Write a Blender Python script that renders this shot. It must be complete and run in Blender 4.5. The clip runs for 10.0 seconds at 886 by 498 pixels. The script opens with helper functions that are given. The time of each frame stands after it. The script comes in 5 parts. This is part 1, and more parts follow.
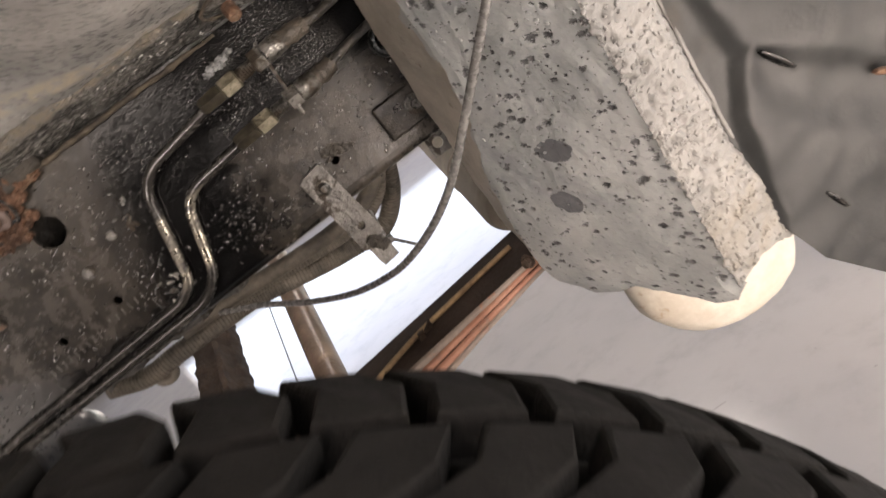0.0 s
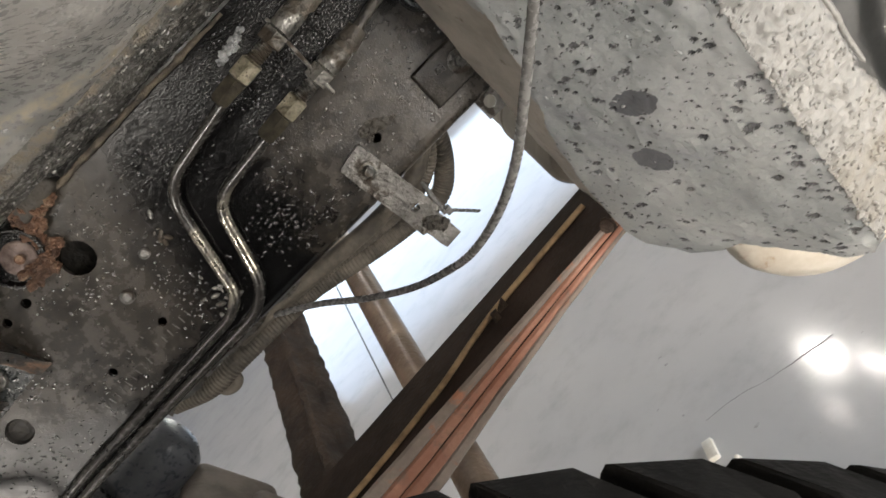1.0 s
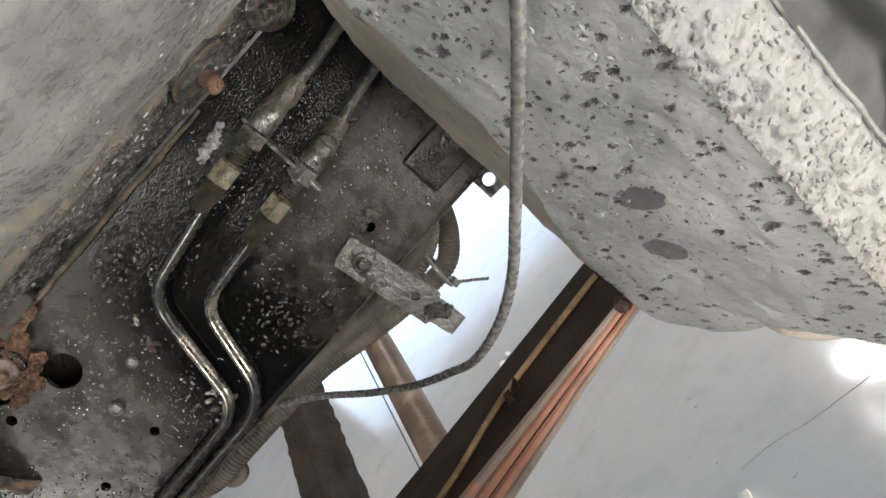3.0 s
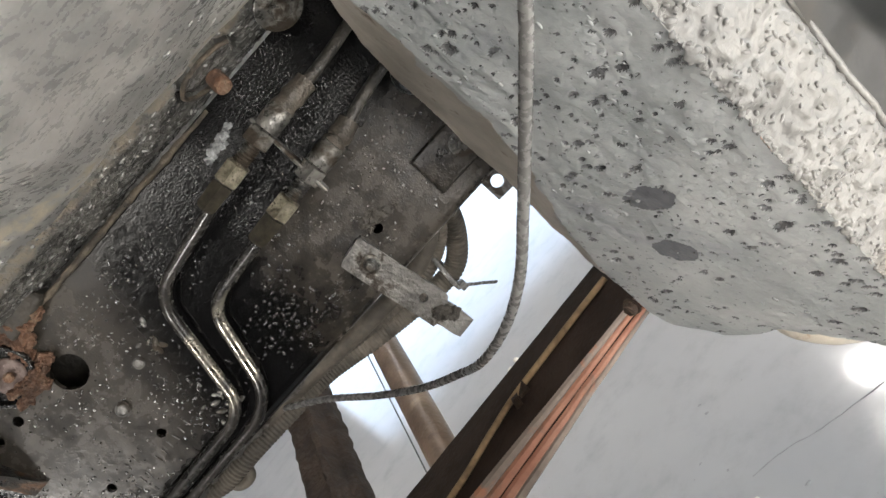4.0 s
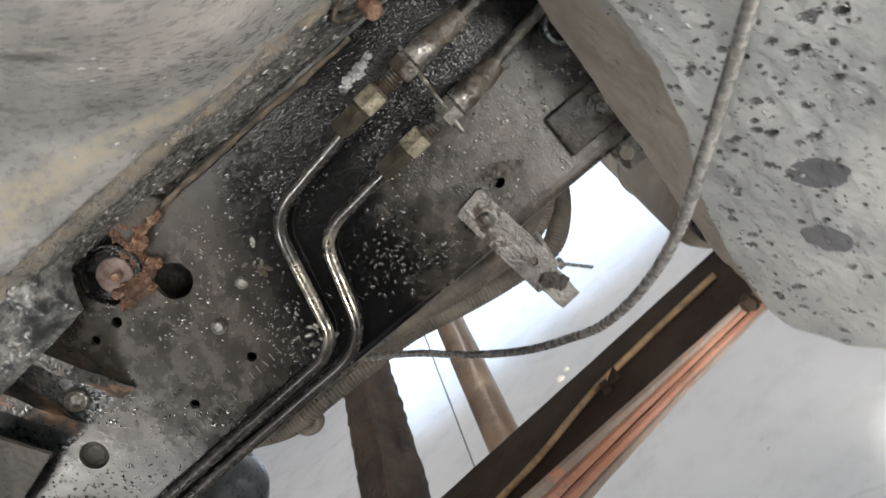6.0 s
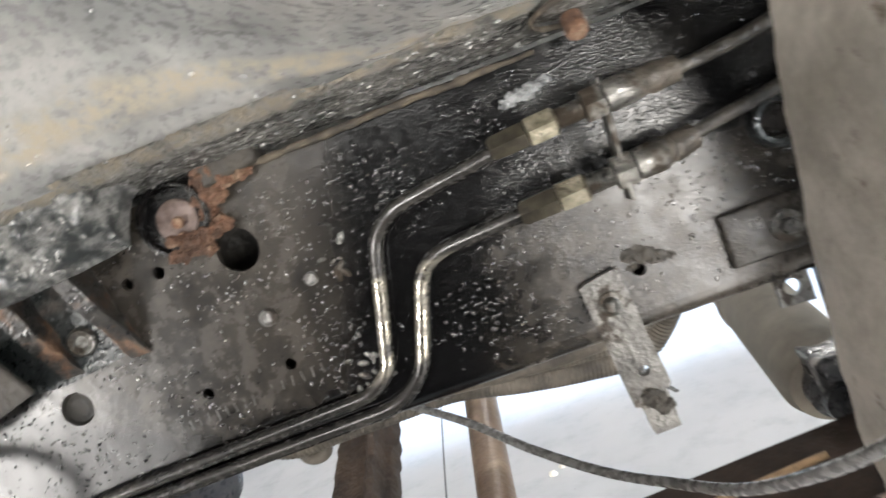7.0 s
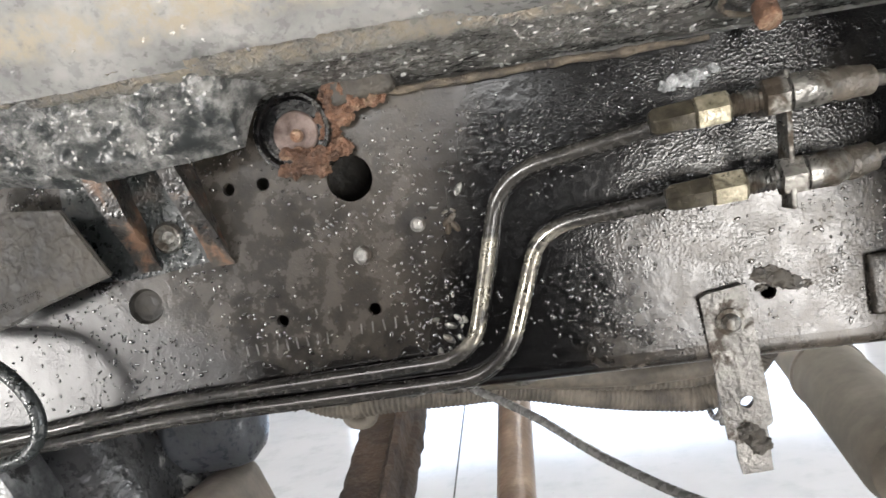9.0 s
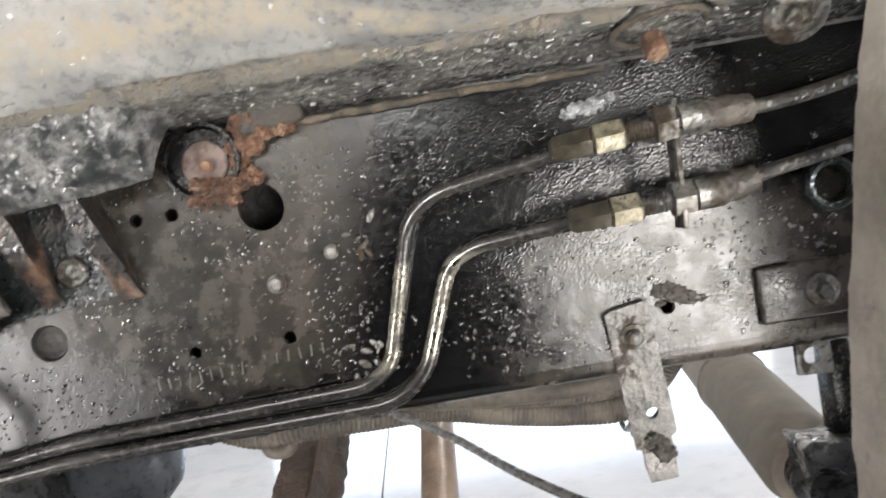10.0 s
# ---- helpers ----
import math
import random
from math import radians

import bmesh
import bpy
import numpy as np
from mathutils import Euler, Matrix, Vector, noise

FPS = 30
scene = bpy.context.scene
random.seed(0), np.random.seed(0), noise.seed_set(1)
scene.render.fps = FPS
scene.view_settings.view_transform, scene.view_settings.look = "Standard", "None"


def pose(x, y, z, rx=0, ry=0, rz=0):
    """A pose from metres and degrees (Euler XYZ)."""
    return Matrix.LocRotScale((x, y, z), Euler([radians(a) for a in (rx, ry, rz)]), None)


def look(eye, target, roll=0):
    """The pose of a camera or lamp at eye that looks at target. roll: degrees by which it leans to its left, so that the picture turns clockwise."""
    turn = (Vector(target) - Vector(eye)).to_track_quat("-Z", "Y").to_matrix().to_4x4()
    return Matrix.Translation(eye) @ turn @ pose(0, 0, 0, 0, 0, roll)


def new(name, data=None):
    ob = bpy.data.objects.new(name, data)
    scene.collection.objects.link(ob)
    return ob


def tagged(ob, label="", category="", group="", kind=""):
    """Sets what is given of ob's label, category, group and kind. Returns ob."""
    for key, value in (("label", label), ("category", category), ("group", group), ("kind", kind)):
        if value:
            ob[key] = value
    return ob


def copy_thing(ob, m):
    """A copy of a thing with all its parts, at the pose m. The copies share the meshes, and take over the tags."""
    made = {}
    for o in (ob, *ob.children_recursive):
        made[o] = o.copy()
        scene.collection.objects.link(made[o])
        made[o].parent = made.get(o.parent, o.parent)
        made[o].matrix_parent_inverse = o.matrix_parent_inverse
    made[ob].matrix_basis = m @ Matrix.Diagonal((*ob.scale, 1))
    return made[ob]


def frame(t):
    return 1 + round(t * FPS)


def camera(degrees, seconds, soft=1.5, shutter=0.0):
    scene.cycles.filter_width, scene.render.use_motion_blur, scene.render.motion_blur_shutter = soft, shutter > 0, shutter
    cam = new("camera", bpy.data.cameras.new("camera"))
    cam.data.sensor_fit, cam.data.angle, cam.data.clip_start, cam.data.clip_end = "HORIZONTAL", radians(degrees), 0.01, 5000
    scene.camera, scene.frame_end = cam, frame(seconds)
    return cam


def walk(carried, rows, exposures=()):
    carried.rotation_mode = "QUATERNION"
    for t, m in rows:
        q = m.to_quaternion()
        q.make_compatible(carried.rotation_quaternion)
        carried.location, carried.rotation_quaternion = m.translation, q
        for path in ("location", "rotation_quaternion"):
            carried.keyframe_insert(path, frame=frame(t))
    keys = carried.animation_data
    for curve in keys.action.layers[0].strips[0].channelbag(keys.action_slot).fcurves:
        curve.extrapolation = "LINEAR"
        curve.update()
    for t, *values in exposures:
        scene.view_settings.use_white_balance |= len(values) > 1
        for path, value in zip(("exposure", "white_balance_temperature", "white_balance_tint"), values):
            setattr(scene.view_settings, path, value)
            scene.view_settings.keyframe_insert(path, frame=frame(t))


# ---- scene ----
import collections

EXPOSURES = [(0.0, 4.0, 7500, 20), (0.6, 3.95, 7150, 12), (3.0, 4.15, 6700, 10), (5.5, 4.25, 6700, 10), (7.0, 4.82, 6550, 10), (10.0, 5.0, 6550, 11)]
cam = camera(61.6, 10.0, shutter=0.5)
PATH = [
    (0, (0.11786, -0.52451, 0.60189), (0.17852, 0.43974, 0.34393), -37.524),
    (0.3, (0.13420, -0.48104, 0.60519), (0.16852, 0.48471, 0.34798), -41.021),
    (0.5, (0.13435, -0.46294, 0.60940), (0.14301, 0.50152, 0.34532), -42.651),
    (1, (0.13551, -0.45858, 0.60850), (0.07876, 0.50304, 0.34004), -45.939),
    (1.5, (0.13862, -0.45160, 0.60733), (0.06267, 0.51039, 0.34502), -47.026),
    (2, (0.15447, -0.43525, 0.60397), (0.09170, 0.52747, 0.34083), -48.008),
    (2.5, (0.16761, -0.42438, 0.60739), (0.11512, 0.54188, 0.35524), -48.394),
    (3, (0.17420, -0.42437, 0.62071), (0.11250, 0.54646, 0.38899), -48.834),
    (4.5, (0.17147, -0.42186, 0.61659), (0.10620, 0.55296, 0.40336), -48.474),
    (5, (0.16821, -0.42624, 0.62268), (0.09433, 0.54966, 0.41737), -47.616),
    (5.5, (0.14365, -0.42956, 0.62368), (0.04635, 0.54733, 0.43336), -45.276),
    (5.7, (0.13794, -0.42280, 0.62468), (0.02223, 0.55241, 0.43603), -44.385),
    (6.8, (0.08461, -0.37197, 0.60946), (0.03482, 0.62486, 0.54731), -23.996),
    (7, (0.08224, -0.35057, 0.63752), (-0.02046, 0.63903, 0.53682), -21.132),
    (7.5, (0.03838, -0.34428, 0.62265), (-0.07482, 0.64707, 0.55623), -15.626),
    (8, (0.03683, -0.33659, 0.60625), (-0.10698, 0.64890, 0.51618), -11.476),
    (8.5, (0.03485, -0.33231, 0.60988), (-0.12421, 0.65024, 0.51347), -8.875),
    (9, (0.03701, -0.33556, 0.61816), (-0.09945, 0.65335, 0.55954), -8.418),
    (9.5, (0.03934, -0.33676, 0.61145), (-0.05294, 0.65737, 0.55493), -9.000),
    (10, (0.04203, -0.34108, 0.61967), (0.01253, 0.65739, 0.57281), -9.655),
]
walk(cam, [(t, look(eye, target, roll)) for t, eye, target, roll in PATH], EXPOSURES)

# fitted lines of the long things under the rail
CABLE_LINE = [(-0.0165, 0.0752, 0.5145), (0.0187, 0.0415, 0.504), (0.0508, 0.0064, 0.4912), (0.0811, -0.0282, 0.4843), (0.1061, -0.0628, 0.4869), (0.1240, -0.0985, 0.4958), (0.1452, -0.1268, 0.509), (0.1654, -0.1517, 0.5272), (0.1846, -0.1735, 0.5504), (0.2044, -0.1941, 0.5749), (0.2242, -0.2141, 0.6001), (0.238, -0.232, 0.624), (0.246, -0.255, 0.656)]
ROD_ENDS = ((-0.0212, 0.95, 0.5494), (-0.0169, -0.06, 0.2469))
BEAM_ENDS = ((-0.145, 0.75, 0.507), (-0.1495, -0.02, 0.255))
TUBE_ENDS = ((0.298, 0.73, 0.453), (0.2355, 0.125, 0.4205))
WIRE_ENDS = ((-0.0921, 0.936, 0.4484), (-0.1448, -0.0745, 0.0))

# ---------------------------------------------------------------- world, sun, exposure
SUN_DIR = Vector((-0.25, -0.68, 0.67)).normalized()      # towards the sun
world = bpy.data.worlds.new("sky")
scene.world = world
world.use_nodes = True
wn = world.node_tree.nodes
sky = wn.new("ShaderNodeTexSky")
sky.sky_type = "NISHITA"
sky.sun_disc = False
sky.sun_elevation = math.asin(SUN_DIR.z)
sky.sun_rotation = math.atan2(SUN_DIR.x, SUN_DIR.y)
world.node_tree.links.new(sky.outputs[0], wn["Background"].inputs[0])
sky.dust_density = 3.0
wn["Background"].inputs[1].default_value = 0.065
sun = new("sun", bpy.data.lights.new("sun", "SUN"))
sun.data.energy, sun.data.angle, sun.data.color = 4.8, radians(0.55), (1.0, 0.95, 0.88)
sun.matrix_world = look(SUN_DIR * 20, (0, 0, 0))


def added_light(name, at, towards, width, height, watts, colour, shape="RECTANGLE"):
    """An added area lamp, itself unseen, that stands in for daylight in the invented shed."""
    lamp = new(name, bpy.data.lights.new(name, "AREA"))
    lamp.data.shape, lamp.data.size, lamp.data.size_y = shape, width, height
    lamp.data.energy, lamp.data.color = watts, colour
    lamp.matrix_world = look(at, Vector(at) + Vector(towards))
    return lamp


# invented openings, none seen, placed to tune reflections and floor brightness
OPENING_A = (0.90, -2.40, 0.30, 0.90, 0.55)      # x, y, z of the middle, width, height
OPENING_B = (-2.60, -2.40, 0.27, 1.2, 0.45)
# invented high opening that lets a sun patch onto the floor
SUN_OPENING = (-0.52, -2.40, 1.55, 1.32, 1.05)
FLOOR_SPOT_LAMPS = ((1.148, 3.75, 2.95, 0.27, 0.13), (1.274, 3.39, 2.95, 0.14, 0.07), (0.895, 3.345, 2.95, 0.06, 0.05))
OPENING_D = (2.56, -1.0, 0.70, 1.6, 1.2)
OPENING_C = (0.2, 4.00, 0.58, 3.0, 0.76)
# fill lamps added to put sheen on the rail
added_light("added_fill_right", (0.90, -2.40, 0.30), (0, 1, 0), 0.75, 0.40, 1.6, (1.0, 0.97, 0.93))
added_light("added_fill_left", (-2.60, -2.40, 0.21), (0, 1, 0), 1.2, 0.30, 5.4, (1.0, 0.98, 0.95))
# unseen side lamp added to brighten the near floor
added_light("added_floor_fill", (2.50, -1.0, 0.7), (-1, 0, 0), 1.6, 1.2, 3.8, (0.93, 0.97, 1.0))
# unseen lamp added to brighten the far floor
added_light("added_far_floor_fill", OPENING_C[:3], (0, -1, 0), OPENING_C[3], OPENING_C[4], 0.45, (1.0, 0.975, 0.94))
# lamps added under the closed roof so the polished floor mirrors bright spots
for v in FLOOR_SPOT_LAMPS:
    lamp = added_light("floor_spot_lamp", v[:3], (0, 0.0001, -1), v[3], v[4], 56 * v[3] * v[4], (1.0, 0.99, 0.97), "ELLIPSE")
    lamp.matrix_world = pose(*v[:3], 0, 0, -62)

# ---------------------------------------------------------------- materials


def material(name):
    m = bpy.data.materials.new(name)
    m.use_nodes = True
    nt = m.node_tree
    return m, nt, nt.nodes["Principled BSDF"]


def noise_tex(nt, coord, scale, detail=4.0, rough=0.55, distort=0.0):
    n = nt.nodes.new("ShaderNodeTexNoise")
    n.inputs["Scale"].default_value, n.inputs["Detail"].default_value = scale, detail
    n.inputs["Roughness"].default_value, n.inputs["Distortion"].default_value = rough, distort
    nt.links.new(coord, n.inputs["Vector"])
    return n.outputs["Fac"]


def ramp(nt, fac, lo, hi, a=0.0, b=1.0):
    r = nt.nodes.new("ShaderNodeMapRange")
    r.interpolation_type = "SMOOTHSTEP"
    for key, v in (("From Min", lo), ("From Max", hi), ("To Min", a), ("To Max", b)):
        r.inputs[key].default_value = v
    nt.links.new(fac, r.inputs["Value"])
    return r.outputs[0]


def blend(nt, fac, a, b):
    x = nt.nodes.new("ShaderNodeMix")
    x.data_type = "RGBA"
    nt.links.new(fac, x.inputs["Factor"])
    for socket, v in ((x.inputs["A"], a), (x.inputs["B"], b)):
        if isinstance(v, tuple):
            socket.default_value = (*v, 1.0)
        else:
            nt.links.new(v, socket)
    return x.outputs["Result"]


def blend_value(nt, fac, a, b):
    x = nt.nodes.new("ShaderNodeMix")
    x.data_type = "FLOAT"
    nt.links.new(fac, x.inputs["Factor"])
    for socket, v in ((x.inputs["A"], a), (x.inputs["B"], b)):
        if isinstance(v, (int, float)):
            socket.default_value = v
        else:
            nt.links.new(v, socket)
    return x.outputs["Result"]


def uneven(nt, coord, height, least=0.35):
    """A relief that is strong in some places and flat in others."""
    k = nt.nodes.new("ShaderNodeMath")
    k.operation = "MULTIPLY"
    nt.links.new(height, k.inputs[0])
    nt.links.new(ramp(nt, noise_tex(nt, coord, 24.0, 3.0, 0.6), 0.38, 0.62, least, 1.15), k.inputs[1])
    return k.outputs[0]


def bumped(nt, bsdf, layers):
    """layers: (height socket, distance in metres)."""
    last = None
    for height, distance in layers:
        b = nt.nodes.new("ShaderNodeBump")
        b.inputs["Strength"].default_value, b.inputs["Distance"].default_value = 1.0, distance
        nt.links.new(height, b.inputs["Height"])
        if last:
            nt.links.new(last, b.inputs["Normal"])
        last = b.outputs["Normal"]
    nt.links.new(last, bsdf.inputs["Normal"])


def surface(name, a, b, big=18.0, fine=160.0, rough=(0.5, 0.7), metal=0.0, bump=((420.0, 0.0004),),
            patch=None, speck=None, coat=0.0, level=0.5, dust=None, sparse=False, bare=False):
    """Two-tone worn surface. patch: (colour, scale, low, high, roughness); speck: (colour, scale, low, high). dust: a
    colour band along one axis, for dust, dark tone or painted shine; bare makes it metallic.
    """
    m, nt, bsdf = material(name)
    coord = nt.nodes.new("ShaderNodeTexCoord").outputs["Object"]
    n1 = noise_tex(nt, coord, big, 5.0, 0.6)
    n2 = noise_tex(nt, coord, fine, 3.0, 0.6)
    tone = blend_value(nt, ramp(nt, n2, 0.3, 0.7), ramp(nt, n1, 0.35, 0.65, 0.0, 0.75), ramp(nt, n1, 0.35, 0.65, 0.25, 1.0))
    colour = blend(nt, tone, a, b)
    gloss = ramp(nt, n2, 0.3, 0.7, *rough)
    if patch:
        pc, ps, lo, hi, pr = patch
        k = ramp(nt, noise_tex(nt, coord, ps, 6.0, 0.65, 0.4), lo, hi)
        colour = blend(nt, k, colour, pc)
        gloss = blend_value(nt, k, gloss, pr)
    if speck:
        sc, ss, lo, hi = speck
        colour = blend(nt, ramp(nt, noise_tex(nt, coord, ss, 2.0, 0.5), lo, hi), colour, sc)
    if dust:
        dc, axis, lo, hi, soft, matt = dust
        split = nt.nodes.new("ShaderNodeSeparateXYZ")
        nt.links.new(coord, split.inputs[0])
        wob = nt.nodes.new("ShaderNodeMath")
        wob.operation = "MULTIPLY_ADD"
        nt.links.new(noise_tex(nt, coord, 26.0, 5.0, 0.65), wob.inputs[0])
        wob.inputs[1].default_value = soft * 2
        nt.links.new(split.outputs[axis], wob.inputs[2])
        k1, k2 = ramp(nt, wob.outputs[0], lo, lo + soft), ramp(nt, wob.outputs[0], hi, hi + soft, 1.0, 0.0)
        both = nt.nodes.new("ShaderNodeMath")
        both.operation = "MULTIPLY"
        nt.links.new(k1, both.inputs[0])
        nt.links.new(k2, both.inputs[1])
        thin = nt.nodes.new("ShaderNodeMath")
        thin.operation = "MULTIPLY"
        nt.links.new(both.outputs[0], thin.inputs[0])
        nt.links.new(ramp(nt, noise_tex(nt, coord, 110.0, 5.0, 0.7), 0.38, 0.62), thin.inputs[1])
        colour = blend(nt, thin.outputs[0], colour, dc)
        gloss = blend_value(nt, thin.outputs[0], gloss, matt)
    nt.links.new(colour, bsdf.inputs["Base Color"])
    nt.links.new(gloss, bsdf.inputs["Roughness"])
    bsdf.inputs["Specular IOR Level"].default_value = level
    bsdf.inputs["Metallic"].default_value = metal
    bsdf.inputs["Coat Weight"].default_value = coat
    if dust and bare:
        nt.links.new(thin.outputs[0], bsdf.inputs["Metallic"])
    layers = []
    for i, (s, d) in enumerate(bump):
        height = noise_tex(nt, coord, s, 1.2, 0.4, 0.3)
        if sparse and i < 2:
            height = ramp(nt, height, 0.42, 0.82)
        layers.append((uneven(nt, coord, height, 0.12 if sparse else 0.35) if i == 0 or sparse else height, d))
    bumped(nt, bsdf, layers)
    return m




def math_node(nt, operation, a, b):
    k = nt.nodes.new("ShaderNodeMath")
    k.operation = operation
    for socket, v in zip(k.inputs, (a, b)):
        if isinstance(v, (int, float)):
            socket.default_value = v
        else:
            nt.links.new(v, socket)
    return k.outputs[0]


def rail_material(name, black_zones=True, wet=False):
    """Grey-brown dusty underseal, set blacker and glossier round the pipes and along the lower edge."""
    m, nt, bsdf = material(name)
    coord = nt.nodes.new("ShaderNodeTexCoord").outputs["Object"]
    big, mid, fine = noise_tex(nt, coord, 17.0, 5.0, 0.6), noise_tex(nt, coord, 70.0, 5.0, 0.65), noise_tex(nt, coord, 260.0, 4.0, 0.6)
    dusty = blend(nt, ramp(nt, big, 0.36, 0.66), (0.009, 0.0085, 0.0077), (0.028, 0.0245, 0.0200))
    dusty = blend(nt, ramp(nt, mid, 0.34, 0.80), dusty, (0.050, 0.042, 0.033))
    dusty = blend(nt, ramp(nt, fine, 0.56, 0.74), dusty, (0.008, 0.0078, 0.0075))
    black_tone = (0.0032, 0.0032, 0.0034)
    if black_zones:
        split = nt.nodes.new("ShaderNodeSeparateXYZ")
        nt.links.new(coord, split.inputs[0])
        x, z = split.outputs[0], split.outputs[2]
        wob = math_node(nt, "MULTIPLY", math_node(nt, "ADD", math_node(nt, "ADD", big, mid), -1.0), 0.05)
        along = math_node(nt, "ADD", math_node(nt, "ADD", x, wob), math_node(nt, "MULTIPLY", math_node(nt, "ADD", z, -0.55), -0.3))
        # blacker zones by position: pipe band, upper corner, lower strip, left patch
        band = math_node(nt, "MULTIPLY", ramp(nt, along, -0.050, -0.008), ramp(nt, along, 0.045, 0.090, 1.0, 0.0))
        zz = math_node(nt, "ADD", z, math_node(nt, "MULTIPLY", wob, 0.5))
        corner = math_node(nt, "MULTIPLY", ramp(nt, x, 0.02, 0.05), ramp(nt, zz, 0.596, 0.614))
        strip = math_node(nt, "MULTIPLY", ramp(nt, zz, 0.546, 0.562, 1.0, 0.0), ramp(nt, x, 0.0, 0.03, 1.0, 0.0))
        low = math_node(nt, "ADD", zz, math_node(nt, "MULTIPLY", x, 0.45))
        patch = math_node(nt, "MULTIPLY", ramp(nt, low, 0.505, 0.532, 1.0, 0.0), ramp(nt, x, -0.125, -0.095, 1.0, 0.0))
        zones = math_node(nt, "MAXIMUM", math_node(nt, "MAXIMUM", band, corner), math_node(nt, "MAXIMUM", strip, patch))
        colour = blend(nt, zones, dusty, black_tone)
        gloss = blend_value(nt, zones, ramp(nt, mid, 0.35, 0.65, 0.20, 0.32), ramp(nt, fine, 0.35, 0.65, 0.11, 0.20))
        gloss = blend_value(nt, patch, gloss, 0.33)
    else:
        colour, gloss = blend(nt, ramp(nt, mid, 0.48, 0.70), black_tone, (0.022, 0.0195, 0.016)), ramp(nt, fine, 0.35, 0.65, 0.16, 0.3)
    # pale specks in the colour imitate sparkle on the glossy coat
    colour = blend(nt, ramp(nt, noise_tex(nt, coord, 430.0, 2.0, 0.5), 0.715, 0.775), colour, (0.20, 0.185, 0.16))
    nt.links.new(colour, bsdf.inputs["Base Color"])
    bsdf.inputs["Specular IOR Level"].default_value = 0.9 if wet else 0.36
    if wet:
        bsdf.inputs["Roughness"].default_value = 0.07
        return m
    nt.links.new(gloss, bsdf.inputs["Roughness"])
    grain = uneven(nt, coord, ramp(nt, noise_tex(nt, coord, 820.0, 1.5, 0.5, 0.3), 0.40, 0.80), 0.25)
    if black_zones:
        thick = math_node(nt, "MAXIMUM", math_node(nt, "MULTIPLY", patch, 0.5), ramp(nt, math_node(nt, "ADD", x, wob), 0.06, 0.11))
        grain = math_node(nt, "MULTIPLY", grain, blend_value(nt, thick, 0.16, 0.55))
    bumped(nt, bsdf, [(noise_tex(nt, coord, 60.0, 3.0, 0.5), 0.0003), (noise_tex(nt, coord, 300.0, 1.5, 0.4, 0.3), 0.00006), (grain, 0.00022)])
    return m


BLACK = rail_material("black_underseal", False)
RAIL = rail_material("dusty_underseal_black_zones")
DROP = rail_material("glossy_drops", wet=True)
GREYDROP = surface("glossy_grey_drops", (0.16, 0.16, 0.155), (0.34, 0.335, 0.32), 60, 300, (0.08, 0.2), level=0.7, bump=((300.0, 0.00002),))
STRIP = surface("lumpy_underseal", (0.11, 0.11, 0.105), (0.28, 0.272, 0.253), 26, 200, (0.14, 0.32), level=0.65, sparse=True,
                bump=((330.0, 0.0008), (760.0, 0.0003)), patch=((0.05, 0.05, 0.049), 30.0, 0.57, 0.72, 0.2),
                dust=((0.29, 0.255, 0.20), 1, -0.080, -0.038, 0.005, 0.8))
WING = surface("dusty_grey_coat", (0.23, 0.233, 0.228), (0.48, 0.475, 0.455), 16, 200, (0.22, 0.40), level=0.6, sparse=True,
               bump=((330.0, 0.0001), (40.0, 0.0003)), patch=((0.075, 0.078, 0.078), 20.0, 0.56, 0.74, 0.30),
               speck=((0.14, 0.14, 0.136), 260.0, 0.68, 0.80), dust=((0.44, 0.395, 0.31), 1, -0.064, -0.054, 0.005, 0.85))
# teal-black colour laid along x beside the body mount
SKIRT = surface("grey_coat_dark_near_mount", (0.16, 0.162, 0.157), (0.36, 0.357, 0.34), 26, 200, (0.20, 0.38), level=0.6, sparse=True,
                bump=((330.0, 0.0004), (760.0, 0.0002), (70.0, 0.0008)), patch=((0.07, 0.07, 0.068), 34.0, 0.56, 0.72, 0.25),
                dust=((0.045, 0.050, 0.050), 0, -0.190, -0.055, 0.03, 0.30))
LINER = surface("grey_chip_coat", (0.245, 0.264, 0.264), (0.37, 0.386, 0.382), 22, 260, (0.30, 0.50),
                bump=((480.0, 0.00026), (1000.0, 0.00015)), patch=((0.22, 0.235, 0.245), 9.0, 0.56, 0.66, 0.40),
                speck=((0.09, 0.092, 0.095), 420.0, 0.69, 0.76))
# LINER's coat again, darkened because the fold catches too much light
FOLD = surface("darkened_grey_coat", (0.13, 0.131, 0.126), (0.195, 0.193, 0.183), 30, 260, (0.30, 0.50), bump=((260.0, 0.0008), (700.0, 0.0003)),
               patch=((0.18, 0.166, 0.14), 14.0, 0.54, 0.70, 0.6))
# darker grey for the cells inside the pits
PIT = surface("dark_pit_tone", (0.05, 0.053, 0.055), (0.15, 0.155, 0.157), 60, 400, (0.2, 0.4), bump=((500.0, 0.001),))
SPOT = surface("bare_grey_primer", (0.085, 0.09, 0.098), (0.115, 0.12, 0.128), 40, 300, (0.5, 0.6), bump=((500.0, 0.0003),))
EDGE = surface("dusty_panel_edge", (0.31, 0.283, 0.24), (0.46, 0.425, 0.37), 25, 200, (0.6, 0.8),
               patch=((0.12, 0.09, 0.065), 30.0, 0.60, 0.70, 0.8))
FENDER = surface("grey_outer_panel", (0.036, 0.039, 0.040), (0.064, 0.066, 0.066), 6, 120, (0.3, 0.48),
                 bump=((300.0, 0.0002),), patch=((0.15, 0.12, 0.08), 7.0, 0.58, 0.75, 0.7))
